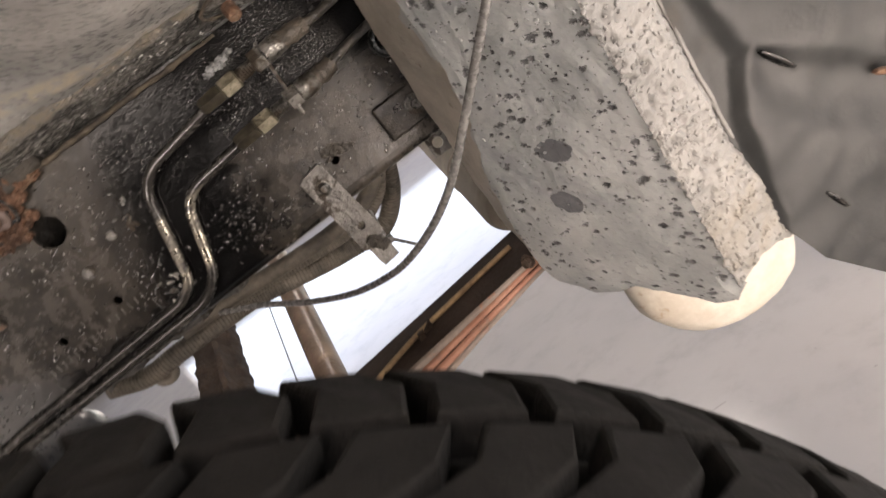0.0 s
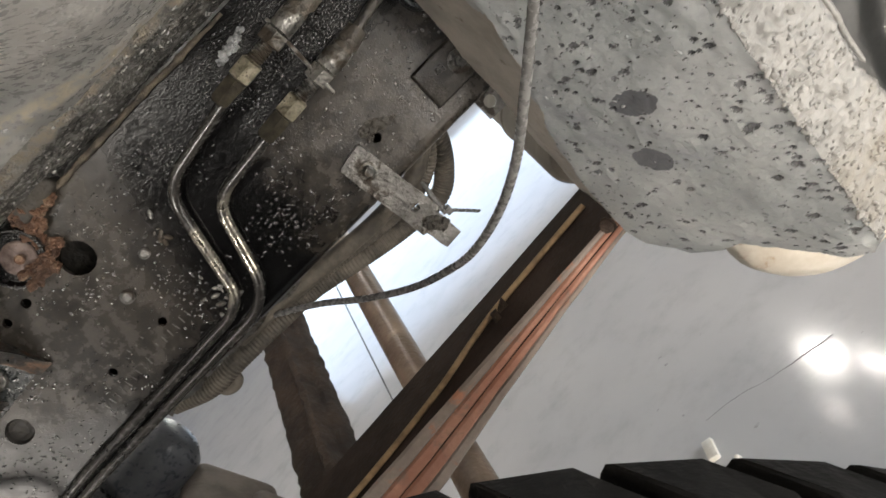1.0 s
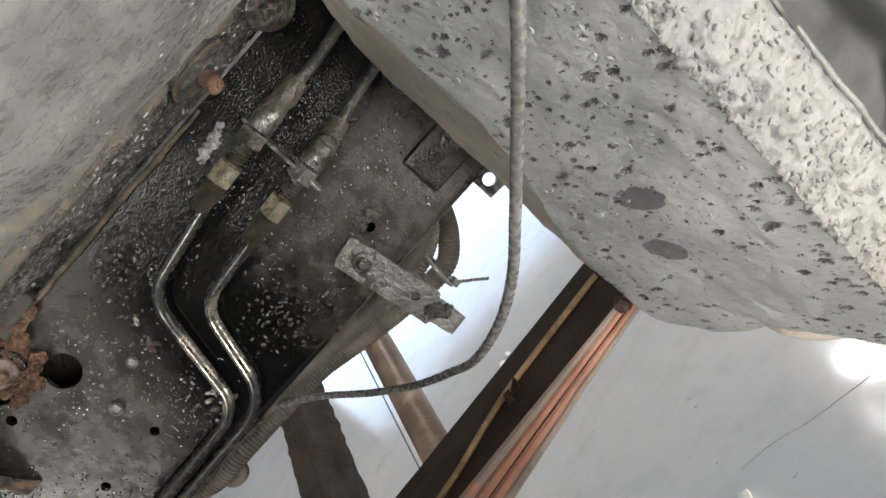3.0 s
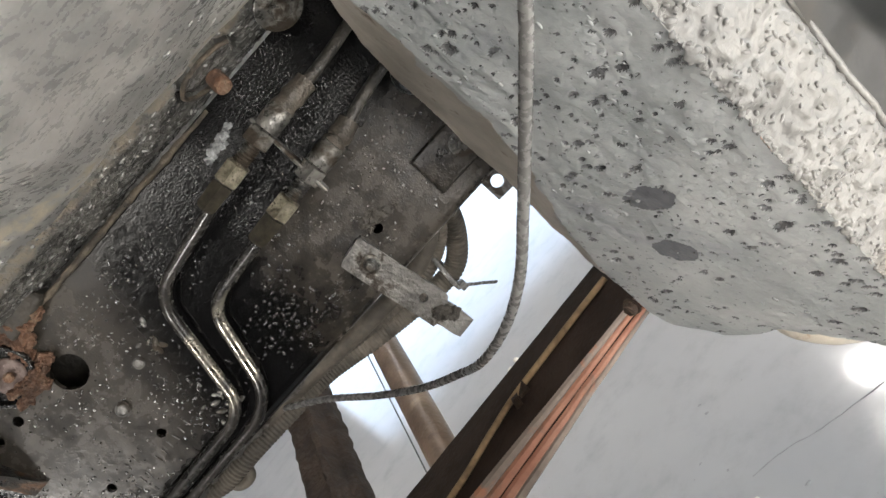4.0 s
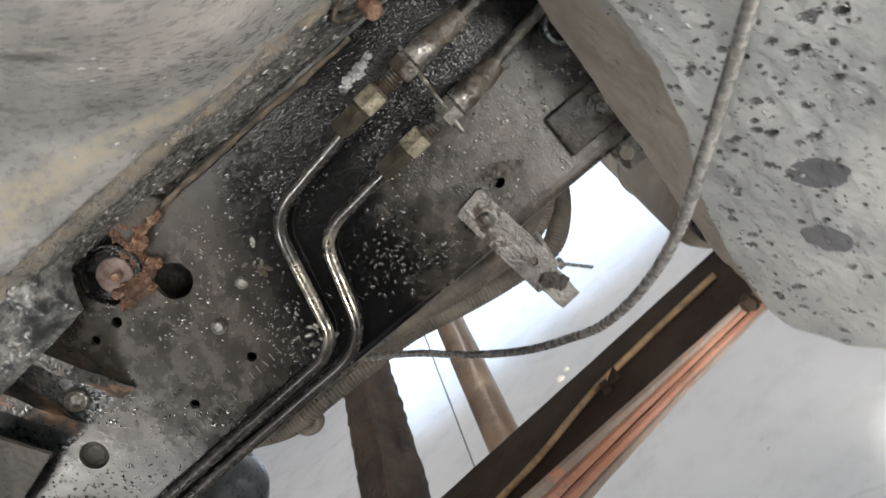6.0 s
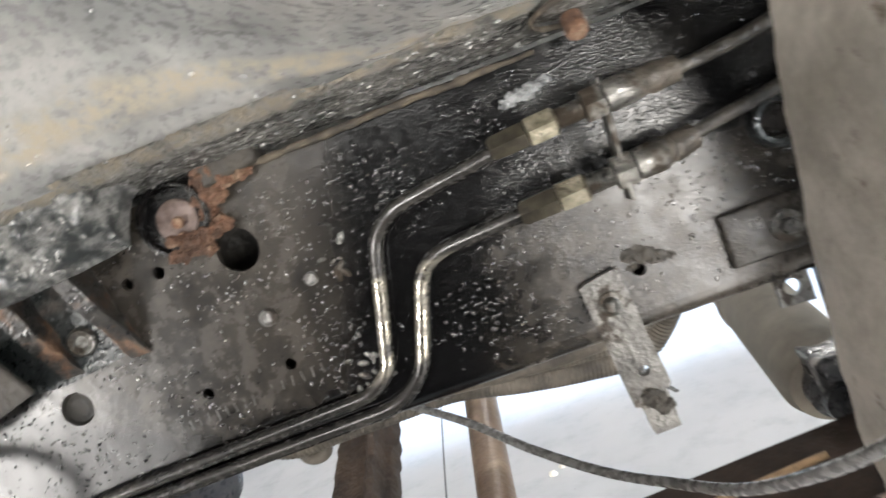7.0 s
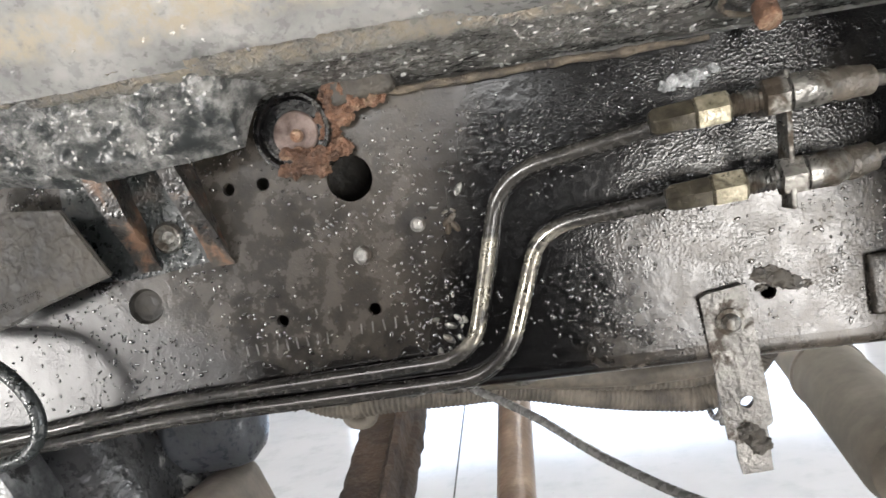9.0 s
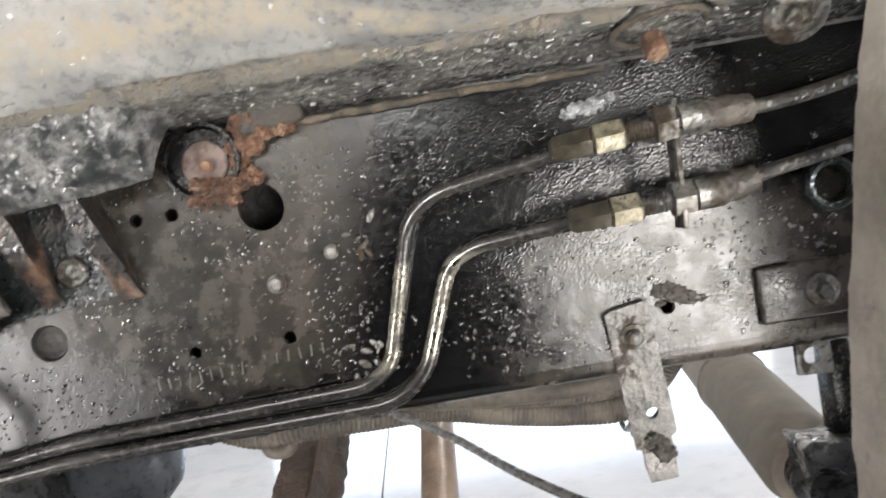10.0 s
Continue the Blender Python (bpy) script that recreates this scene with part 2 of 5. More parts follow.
PAD = surface("cream_rubber", (0.46, 0.42, 0.35), (0.58, 0.55, 0.485), 20, 160, (0.5, 0.65),
              bump=((300.0, 0.0005),), patch=((0.30, 0.19, 0.11), 30.0, 0.56, 0.72, 0.75))
DIRT = surface("dry_mud", (0.018, 0.015, 0.012), (0.085, 0.068, 0.048), 90, 300, (0.8, 0.95), bump=((300.0, 0.0016), (900.0, 0.0006)))
RUST = surface("orange_rust", (0.04, 0.022, 0.014), (0.14, 0.070, 0.040), 50, 300, (0.8, 0.95),
               bump=((260.0, 0.0022), (900.0, 0.0009)), patch=((0.20, 0.135, 0.09), 60.0, 0.50, 0.66, 0.9))
WASHER = surface("rusted_washer", (0.07, 0.045, 0.037), (0.17, 0.13, 0.115), 160, 500, (0.5, 0.75), metal=0.2, bump=((600.0, 0.0005),))
# pale metallic band on the upright runs paints in their bright reflection
PIPE = surface("black_steel_pipe", (0.010, 0.0098, 0.0095), (0.03, 0.028, 0.025), 40, 260, (0.18, 0.30), level=0.4, bare=True,
               bump=((500.0, 0.00012),), dust=((0.36, 0.335, 0.28), 2, 0.557, 0.603, 0.006, 0.14))
BRASS = surface("brass", (0.14, 0.125, 0.085), (0.38, 0.35, 0.27), 120, 500, (0.25, 0.45), metal=0.7,
                bump=((700.0, 0.0003),), patch=((0.05, 0.042, 0.028), 90.0, 0.50, 0.68, 0.5))
OLIVE = surface("tarnished_brass", (0.018, 0.0155, 0.011), (0.06, 0.052, 0.036), 120, 400, (0.3, 0.5), metal=0.5, bump=((600.0, 0.0003),))
STEEL = surface("grimy_steel", (0.04, 0.04, 0.038), (0.19, 0.185, 0.17), 80, 300, (0.22, 0.42), metal=0.6,
                bump=((400.0, 0.0008),), patch=((0.04, 0.031, 0.022), 60.0, 0.48, 0.60, 0.7))
TAB = surface("dusty_bracket_steel", (0.055, 0.053, 0.05), (0.16, 0.155, 0.145), 60, 260, (0.3, 0.5), metal=0.3,
              bump=((420.0, 0.0009), (900.0, 0.0003)), patch=((0.04, 0.032, 0.025), 70.0, 0.52, 0.60, 0.8))
HOSE = surface("dirty_rubber_hose", (0.018, 0.017, 0.0155), (0.075, 0.067, 0.055), 50, 240, (0.3, 0.5), level=0.5, bump=((300.0, 0.0012), (700.0, 0.0005)))
FERRULE = surface("dusty_brown_ferrule", (0.03, 0.026, 0.021), (0.105, 0.09, 0.072), 60, 260, (0.4, 0.6), metal=0.2,
                  bump=((300.0, 0.0009), (700.0, 0.0004)), patch=((0.03, 0.02, 0.014), 60.0, 0.54, 0.66, 0.7))
SLEEVE = surface("dark_green_hose", (0.008, 0.0105, 0.0105), (0.022, 0.026, 0.0255), 30, 260, (0.22, 0.4), level=0.5, sparse=True,
                 bump=((420.0, 0.0006),), patch=((0.06, 0.05, 0.042), 30.0, 0.58, 0.72, 0.6))
CORRUGATED = surface("brown_grey_conduit", (0.035, 0.031, 0.026), (0.11, 0.096, 0.078), 30, 240, (0.6, 0.75), level=0.3)
CABLE = surface("grey_black_cable", (0.075, 0.074, 0.072), (0.15, 0.148, 0.143), 9, 300, (0.2, 0.34), bump=((600.0, 0.00008),))
LEAF_TOP = surface("dark_brown_spring_steel", (0.018, 0.012, 0.009), (0.045, 0.03, 0.022), 20, 220, (0.8, 0.95), level=0.15, bump=((300.0, 0.0006),))
LEAF_SIDE = surface("rusty_orange_spring_steel", (0.22, 0.095, 0.06), (0.35, 0.185, 0.13), 24, 180, (0.65, 0.85),
                    bump=((300.0, 0.0008),), patch=((0.15, 0.11, 0.085), 26.0, 0.50, 0.64, 0.8))
LEAF_GREY = surface("grey_brown_spring_steel", (0.13, 0.105, 0.09), (0.24, 0.20, 0.17), 24, 180, (0.6, 0.8),
                    bump=((300.0, 0.0008),), patch=((0.30, 0.13, 0.075), 26.0, 0.54, 0.66, 0.8))
TAPE = surface("ochre_wire_cover", (0.12, 0.075, 0.038), (0.30, 0.20, 0.105), 60, 300, (0.7, 0.85))
ROD = surface("brown_steel_rod", (0.10, 0.065, 0.042), (0.21, 0.15, 0.105), 18, 200, (0.30, 0.46),
              bump=((260.0, 0.0006),), patch=((0.34, 0.27, 0.2), 18.0, 0.56, 0.72, 0.7))
MUDDY = surface("muddy_brown_beam", (0.017, 0.0105, 0.007), (0.060, 0.038, 0.025), 24, 160, (0.75, 0.92), bump=((200.0, 0.0025), (700.0, 0.0008)))
EXHAUST = surface("dull_grey_brown_tube", (0.13, 0.118, 0.098), (0.23, 0.21, 0.175), 10, 140, (0.7, 0.85), level=0.15,
                  bump=((300.0, 0.0001),), patch=((0.09, 0.076, 0.058), 12.0, 0.55, 0.7, 0.8))
CASTING = surface("oily_black_casting", (0.012, 0.012, 0.013), (0.05, 0.05, 0.05), 24, 160, (0.22, 0.4),
                  bump=((220.0, 0.0012),), patch=((0.36, 0.35, 0.33), 40.0, 0.58, 0.66, 0.45))
CANISTER = surface("grey_black_canister", (0.05, 0.055, 0.065), (0.11, 0.115, 0.125), 20, 160, (0.25, 0.4), bump=((400.0, 0.0003),))
STOP = surface("brown_rubber_stop", (0.10, 0.085, 0.07), (0.21, 0.18, 0.15), 22, 160, (0.6, 0.8), bump=((260.0, 0.0008),))
RUBBER = surface("tyre_rubber", (0.005, 0.0048, 0.0045), (0.010, 0.0093, 0.0085), 30, 240, (0.75, 0.9), level=0.12, bump=((500.0, 0.0006),),
                 patch=((0.017, 0.015, 0.0125), 24.0, 0.55, 0.75, 0.85))
RIM = surface("steel_rim_paint", (0.3, 0.3, 0.3), (0.4, 0.4, 0.4), 10, 100, (0.4, 0.5), metal=0.4)
WHITE = surface("white_plastic", (0.62, 0.58, 0.5), (0.78, 0.75, 0.68), 60, 300, (0.45, 0.6))
GLOSS = surface("pale_sealant", (0.07, 0.072, 0.072), (0.27, 0.278, 0.28), 120, 500, (0.15, 0.35), bump=((420.0, 0.0012),))
ALLOY = surface("scraped_alloy", (0.05, 0.052, 0.054), (0.22, 0.222, 0.222), 50, 260, (0.3, 0.5), metal=0.35, bump=((300.0, 0.0009),),
                patch=((0.02, 0.02, 0.02), 40.0, 0.52, 0.60, 0.35))
CRACK = surface("dusty_crack", (0.30, 0.30, 0.31), (0.42, 0.42, 0.43), 60, 300, (0.6, 0.8))
GUSSET = surface("dull_grey_brown_paint", (0.014, 0.0135, 0.0122), (0.050, 0.044, 0.036), 20, 160, (0.5, 0.7), level=0.3, bump=((300.0, 0.0012),))
RIBBED = surface("rust_streaked_black_steel", (0.010, 0.0105, 0.0105), (0.045, 0.040, 0.034), 40, 240, (0.25, 0.45), level=0.5,
                 bump=((300.0, 0.0009), (800.0, 0.0004)), patch=((0.13, 0.075, 0.045), 55.0, 0.50, 0.66, 0.75))
# kept pale so the floor has something bright to reflect
ROOF = surface("pale_unseen_roof", (0.70, 0.68, 0.65), (0.78, 0.765, 0.74), 1.0, 12.0, (0.6, 0.8), bump=((3.0, 0.004),))
# unseen walls kept dark so the rail mirrors little of them
SHED = surface("dark_unseen_wall", (0.04, 0.04, 0.04), (0.06, 0.06, 0.06), 1.0, 12.0, (0.5, 0.7), bump=((3.0, 0.004),))


def floor_material():
    m, nt, bsdf = material("pale_polished_concrete")
    coord = nt.nodes.new("ShaderNodeTexCoord").outputs["Object"]
    n1, n2, n3 = noise_tex(nt, coord, 2.2, 5.0), noise_tex(nt, coord, 13.0, 6.0, 0.65), noise_tex(nt, coord, 160.0, 3.0)
    colour = blend(nt, ramp(nt, n1, 0.3, 0.7), (0.48, 0.487, 0.498), (0.55, 0.553, 0.558))
    colour = blend(nt, ramp(nt, n2, 0.45, 0.80), colour, (0.43, 0.437, 0.445))
    colour = blend(nt, ramp(nt, n3, 0.74, 0.80), colour, (0.30, 0.28, 0.25))
    nt.links.new(colour, bsdf.inputs["Base Color"])
    nt.links.new(ramp(nt, n2, 0.3, 0.7, 0.09, 0.14), bsdf.inputs["Roughness"])
    bsdf.inputs["Specular IOR Level"].default_value = 0.15
    bumped(nt, bsdf, [(n1, 0.001), (n3, 0.00002)])
    return m


FLOOR = floor_material()

# ---------------------------------------------------------------- mesh helpers


def thing(name, label, category, group="", kind="", at=(0, 0, 0)):
    ob = new(name)
    ob.location = at
    ob.empty_display_size = 0.01
    return tagged(ob, label, category, group, kind)


def part(name, bm, mat, parent=None, label="", smooth=True, sharp=38):
    me = bpy.data.meshes.new(name)
    bmesh.ops.recalc_face_normals(bm, faces=bm.faces)
    bm.to_mesh(me)
    bm.free()
    for one in (mat if isinstance(mat, (list, tuple)) else (mat,)):
        me.materials.append(one)
    if smooth:
        me.polygons.foreach_set("use_smooth", [True] * len(me.polygons))
        me.set_sharp_from_angle(angle=radians(sharp))
    ob = new(name, me)
    if parent is not None:
        ob.parent = parent
    if label:
        ob["label"] = label
    return ob


def rounded_line(pts, radius, n=6):
    """A polyline with its corners turned into arcs."""
    pts = [Vector(p) for p in pts]
    out = [pts[0]]
    for a, b, c in zip(pts, pts[1:], pts[2:]):
        u, w = (a - b), (c - b)
        r = min(radius, u.length * 0.49, w.length * 0.49)
        p, q = b + u.normalized() * r, b + w.normalized() * r
        out += [(1 - k) ** 2 * p + 2 * k * (1 - k) * b + k * k * q for k in (i / n for i in range(n + 1))]
    return out + [pts[-1]]


def spline(pts, n=8):
    """Catmull-Rom through the points."""
    p = [Vector(v) for v in pts]
    p = [2 * p[0] - p[1]] + p + [2 * p[-1] - p[-2]]
    out = []
    for a, b, c, d in zip(p, p[1:], p[2:], p[3:]):
        for i in range(n):
            k = i / n
            out.append(0.5 * (2 * b + (c - a) * k + (2 * a - 5 * b + 4 * c - d) * k * k + (3 * b - a - 3 * c + d) * k ** 3))
    return out + [p[-2]]


def sweep(bm, line, r, seg=14, flat=1.0, twist=None):
    """A round bar along the line; r: a radius, or a function of the index and the length gone."""
    line = [Vector(v) for v in line]
    rings, gone = [], 0.0
    side = None
    for i, p in enumerate(line):
        d = (line[min(i + 1, len(line) - 1)] - line[max(i - 1, 0)]).normalized()
        if side is None:
            side = d.cross(Vector((0, 0, 1)) if abs(d.z) < 0.9 else Vector((0, 1, 0))).normalized()
        side = (side - d * side.dot(d)).normalized()
        up = side.cross(d)
        gone += (p - line[i - 1]).length if i else 0
        rr = r(i, gone) if callable(r) else r
        rings.append([bm.verts.new(p + rr * (math.cos(k) * side + flat * math.sin(k) * up)) for k in (2 * math.pi * j / seg for j in range(seg))])
    for a, b in zip(rings, rings[1:]):
        for j in range(seg):
            bm.faces.new((a[j], a[(j + 1) % seg], b[(j + 1) % seg], b[j]))
    bm.faces.new(rings[0][::-1])
    bm.faces.new(rings[-1])
    return bm


def lathe(bm, profile, m, seg=32):
    """Turns (radius, height) round the local z, placed by m. Ends are closed."""
    rings = []
    for r, h in profile:
        rings.append([bm.verts.new(m @ Vector((r * math.cos(k), r * math.sin(k), h))) for k in (2 * math.pi * j / seg for j in range(seg))])
    for a, b in zip(rings, rings[1:]):
        for j in range(seg):
            bm.faces.new((a[j], a[(j + 1) % seg], b[(j + 1) % seg], b[j]))
    bm.faces.new(rings[0][::-1])
    bm.faces.new(rings[-1])
    return bm


def axis_pose(at, direction):
    return Matrix.Translation(at) @ Vector(direction).to_track_quat("Z", "Y").to_matrix().to_4x4()


def block(bm, size, m=Matrix(), bevel=0.0, seg=2):
    made = bmesh.ops.create_cube(bm, size=1.0, matrix=m @ Matrix.Diagonal((*size, 1)))
    if bevel:
        edges = {e for v in made["verts"] for e in v.link_edges}
        bmesh.ops.bevel(bm, geom=list(edges), offset=bevel, segments=seg, profile=0.5, affect="EDGES")
    return bm


def plate(bm, outline, holes, m, thick, bevel=0.0):
    """A flat plate with real holes in the local xy plane, its face at z=0, its body towards -z. holes: (x, y, radius)."""
    loops = [list(outline)] + [[(x + r * math.cos(k), y + r * math.sin(k)) for k in (2 * math.pi * j / 28 for j in range(28))] for x, y, r in holes]
    top, edges = [], []
    for loop in loops:
        vs = [bm.verts.new((x, y, 0)) for x, y in loop]
        top.append(vs)
        edges += [bm.edges.new((vs[i], vs[(i + 1) % len(vs)])) for i in range(len(vs))]
    face = bmesh.ops.triangle_fill(bm, use_beauty=True, use_dissolve=False, edges=edges)
    faces = [f for f in face["geom"] if isinstance(f, bmesh.types.BMFace)]
    ext = bmesh.ops.extrude_face_region(bm, geom=faces)
    down = [v for v in ext["geom"] if isinstance(v, bmesh.types.BMVert)]
    for v in down:
        v.co.z -= thick
    allv = [v for vs in top for v in vs] + down
    bmesh.ops.transform(bm, matrix=m, verts=allv)
    return bm


def sheet(bm, nu, nv, f, mat_of=None):
    """A grid of points f(u, v), u and v from 0 to 1."""
    rows = [[bm.verts.new(f(i / nu, j / nv)) for j in range(nv + 1)] for i in range(nu + 1)]
    for i in range(nu):
        for j in range(nv):
            face = bm.faces.new((rows[i][j], rows[i + 1][j], rows[i + 1][j + 1], rows[i][j + 1]))
            if mat_of:
                face.material_index = mat_of((i + 0.5) / nu, (j + 0.5) / nv)
    return rows


def pebbles(name, spots, mat, parent, label, seed=1, flat=(0.45, 0.8)):
    """Many small flattened drops on a surface; spots: (place, normal, radius)."""
    rng = random.Random(seed)
    tb = bmesh.new()
    bmesh.ops.create_icosphere(tb, subdivisions=2, radius=1.0)
    tb.verts.index_update()
    tv = [v.co.copy() for v in tb.verts]
    tf = [[v.index for v in f.verts] for f in tb.faces]
    tb.free()
    verts, faces = [], []
    for place, normal, r in spots:
        m = axis_pose(place, normal) @ pose(0, 0, 0, 0, 0, rng.uniform(0, 360)) @ Matrix.Diagonal((r * rng.uniform(0.9, 1.7), r * rng.uniform(0.6, 1.0), r * rng.uniform(*flat), 1))
        n = len(verts)
        verts += [m @ v for v in tv]
        faces += [[n + i for i in f] for f in tf]
    me = bpy.data.meshes.new(name)
    me.from_pydata(verts, [], faces)
    me.polygons.foreach_set("use_smooth", [True] * len(me.polygons))
    me.materials.append(mat)
    ob = new(name, me)
    ob.parent = parent
    return tagged(ob, label, kind="stuff")


def lumps(p, scale, amount):
    return amount * noise.fractal(Vector(p) * scale, 1.0, 2.0, 3)


def bolt_head(bm, at, direction, across, height):
    """A hexagon head with a chamfered top."""
    r = across / math.sqrt(3)
    lathe(bm, [(r, 0), (r, height * 0.8), (r * 0.86, height)], axis_pose(at, direction), 6)
    return bm


def interp(x, xs, ys):
    return float(np.interp(x, xs, ys))


# ---------------------------------------------------------------- ground and shed
bm = bmesh.new()
sheet(bm, 40, 40, lambda u, v: Vector(((u - 0.5) * 120, (v - 0.5) * 120, 0)))
tagged(part("floor", bm, FLOOR), "pale grey polished concrete workshop floor with fine cracks", "floor", kind="structure")

# roof added out of view as a reflector above the floor
bm = bmesh.new()
block(bm, (8.2, 6.7, 0.02), pose(0, 0.8, 2.975))
tagged(part("unseen_roof", bm, ROOF, smooth=False), "unseen pale roof added to bounce light and reflect in the floor", "roof", kind="structure")


def unseen_wall(name, label, y, doors):
    """An unseen wall along x that shapes the light, with openings: (x, y, z, width, height)."""
    bm = bmesh.new()
    left = -4.0
    for x, _, z, w, h in sorted(doors):
        block(bm, (x - w / 2 - left, 0.1, 3.2), pose((x - w / 2 + left) / 2, y, 1.6))
        top_z, low_z = z + h / 2, z - h / 2
        block(bm, (w, 0.1, 3.2 - top_z), pose(x, y, (3.2 + top_z) / 2))
        if low_z > 0.02:
            block(bm, (w, 0.1, low_z), pose(x, y, low_z / 2))
        left = x + w / 2
    block(bm, (4.0 - left, 0.1, 3.2), pose((4.0 + left) / 2, y, 1.6))
    tagged(part(name, bm, SHED, smooth=False), label, "wall", kind="structure")


# walls added out of view to shape the light
unseen_wall("unseen_wall_south", "unseen wall added to shape the light, with two low openings and a high one", -2.46, [OPENING_A, OPENING_B, SUN_OPENING])
unseen_wall("unseen_wall_north", "unseen wall added to shape the light, with a wide opening", 4.06, [OPENING_C])
bm = bmesh.new()
block(bm, (0.1, 6.42, 3.2), pose(-4.05, 0.8, 1.6))
tagged(part("unseen_wall_west", bm, SHED, smooth=False), "unseen wall added to close off the light", "wall", kind="structure")
bm = bmesh.new()
ex, ey, ez, ew, eh = OPENING_D
block(bm, (0.1, ey - ew / 2 + 2.41, 3.2), pose(ex, (ey - ew / 2 - 2.41) / 2, 1.6))
block(bm, (0.1, 4.01 - ey - ew / 2, 3.2), pose(ex, (4.01 + ey + ew / 2) / 2, 1.6))
block(bm, (0.1, ew, 3.2 - ez - eh / 2), pose(ex, ey, (3.2 + ez + eh / 2) / 2))
block(bm, (0.1, ew, ez - eh / 2), pose(ex, ey, (ez - eh / 2) / 2))
tagged(part("unseen_wall_east", bm, SHED, smooth=False), "unseen wall added to shape the light, with a side opening", "wall", kind="structure")

# crack in the floor: a narrow dark furrow
bm = bmesh.new()
line = spline([(0.163, 0.32, 0.0006), (0.21, 0.312, 0.0006), (0.26, 0.293, 0.0006), (0.335, 0.276, 0.0006)], 10)
sweep(bm, [p + Vector((0, lumps(p, 90, 0.0015), 0)) for p in line], lambda i, g: 0.0009, 6, 0.4)
tagged(part("floor_crack", bm, CRACK), "thin dark crack in the concrete floor", "crack", kind="structure")

# ---------------------------------------------------------------- chassis rail
RAIL_Z, RAIL_TOP, RAIL_DEEP = 0.531, 0.674, 0.062
rail = thing("chassis_rail", "glossy black undersealed steel chassis rail with drilled holes and rust", "chassis", at=(0, 0, RAIL_Z))
rail_inv = Matrix.Translation((0, 0, -RAIL_Z))
WEB_HOLES = [(-0.0475, 0.6365, 0.0108), (-0.045, 0.575, 0.003), (-0.090, 0.575, 0.003),
             (0.129, 0.5605, 0.0035), (-0.089, 0.640, 0.0032), (-0.106, 0.640, 0.003), (-0.157, 0.5905, 0.0088)]


def to_rail(ob):
    ob.matrix_parent_inverse = rail_inv
    return ob


# front web with its rounded lower corner
bm = bmesh.new()
plate(bm, [(-0.75, RAIL_Z + 0.009), (0.75, RAIL_Z + 0.009), (0.75, RAIL_TOP), (-0.75, RAIL_TOP)], WEB_HOLES, pose(0, 0, 0, 90), 0.004)
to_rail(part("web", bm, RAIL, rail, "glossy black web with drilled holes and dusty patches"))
bm = bmesh.new()
arc = [(0.009 - 0.009 * math.cos(k), RAIL_Z + 0.009 - 0.009 * math.sin(k)) for k in (math.pi / 2 * i / 6 for i in range(7))]
prof = arc + [(RAIL_DEEP, RAIL_Z), (RAIL_DEEP, RAIL_Z + 0.004), (0.011, RAIL_Z + 0.004), (0.004, RAIL_Z + 0.009)]
xs = [-0.75 + 0.02 * i for i in range(76)]
rings = [[bm.verts.new((x, y, z)) for y, z in prof] for x in xs]
for a, b in zip(rings, rings[1:]):
    for j in range(len(prof) - 1):
        bm.faces.new((a[j], a[j + 1], b[j + 1], b[j]))
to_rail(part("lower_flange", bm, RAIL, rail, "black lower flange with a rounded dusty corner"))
bm = bmesh.new()
plate(bm, [(-0.75, RAIL_Z + 0.004), (0.75, RAIL_Z + 0.004), (0.75, RAIL_TOP), (-0.75, RAIL_TOP)],
      [(-0.070, 0.612, 0.006), (0.06, 0.60, 0.012)], pose(0, RAIL_DEEP, 0, 90), 0.004)
to_rail(part("back_web", bm, GUSSET, rail))
bm = bmesh.new()
block(bm, (1.5, RAIL_DEEP - 0.008, 0.004), pose(0, RAIL_DEEP / 2, RAIL_TOP - 0.002))
to_rail(part("upper_flange", bm, BLACK, rail))

# pressed reinforcement by the splash panel
bm = bmesh.new()
block(bm, (0.062, 0.005, 0.027), pose(0.200, -0.0015, 0.5585), 0.0022, 3)
to_rail(part("pressed_plate", bm, RAIL, rail))
bm = bmesh.new()
lathe(bm, [(0.0075, 0), (0.0075, 0.002), (0.0055, 0.0025)], axis_pose((0.197, -0.004, 0.5575), (0, -1, 0)), 20)
bolt_head(bm, (0.197, -0.0064, 0.5575), (0, -1, 0), 0.007, 0.004)
to_rail(part("plate_bolt", bm, STEEL, rail, "grimy steel bolt"))

# pressed dimple, weld plugs
bm = bmesh.new()
lathe(bm, [(0.0094, -0.0046), (0.0094, -0.0012), (0.0085, -0.0008), (0.0074, -0.0026), (0.0045, -0.0036), (0.0015, -0.0039)], axis_pose((-0.157, 0, 0.5905), (0, -1, 0)), 32)
to_rail(part("pressed_dimple", bm, GUSSET, rail, "shallow dusty dimple pressed into the web"))
for x, z, r in ((-0.0465, 0.6005, 0.0045), (-0.019, 0.611, 0.0035)):
    bm = bmesh.new()
    lathe(bm, [(r, 0), (r * 0.98, 0.0016), (r * 0.8, 0.0022), (r * 0.62, 0.0012), (r * 0.2, 0.0008)], axis_pose((x, -0.0002, z), (0, -1, 0)), 24)
    to_rail(part("weld_plug", bm, TAB, rail, "dull dusty weld plug"))

# worn stamped marks
rnd = random.Random(4)
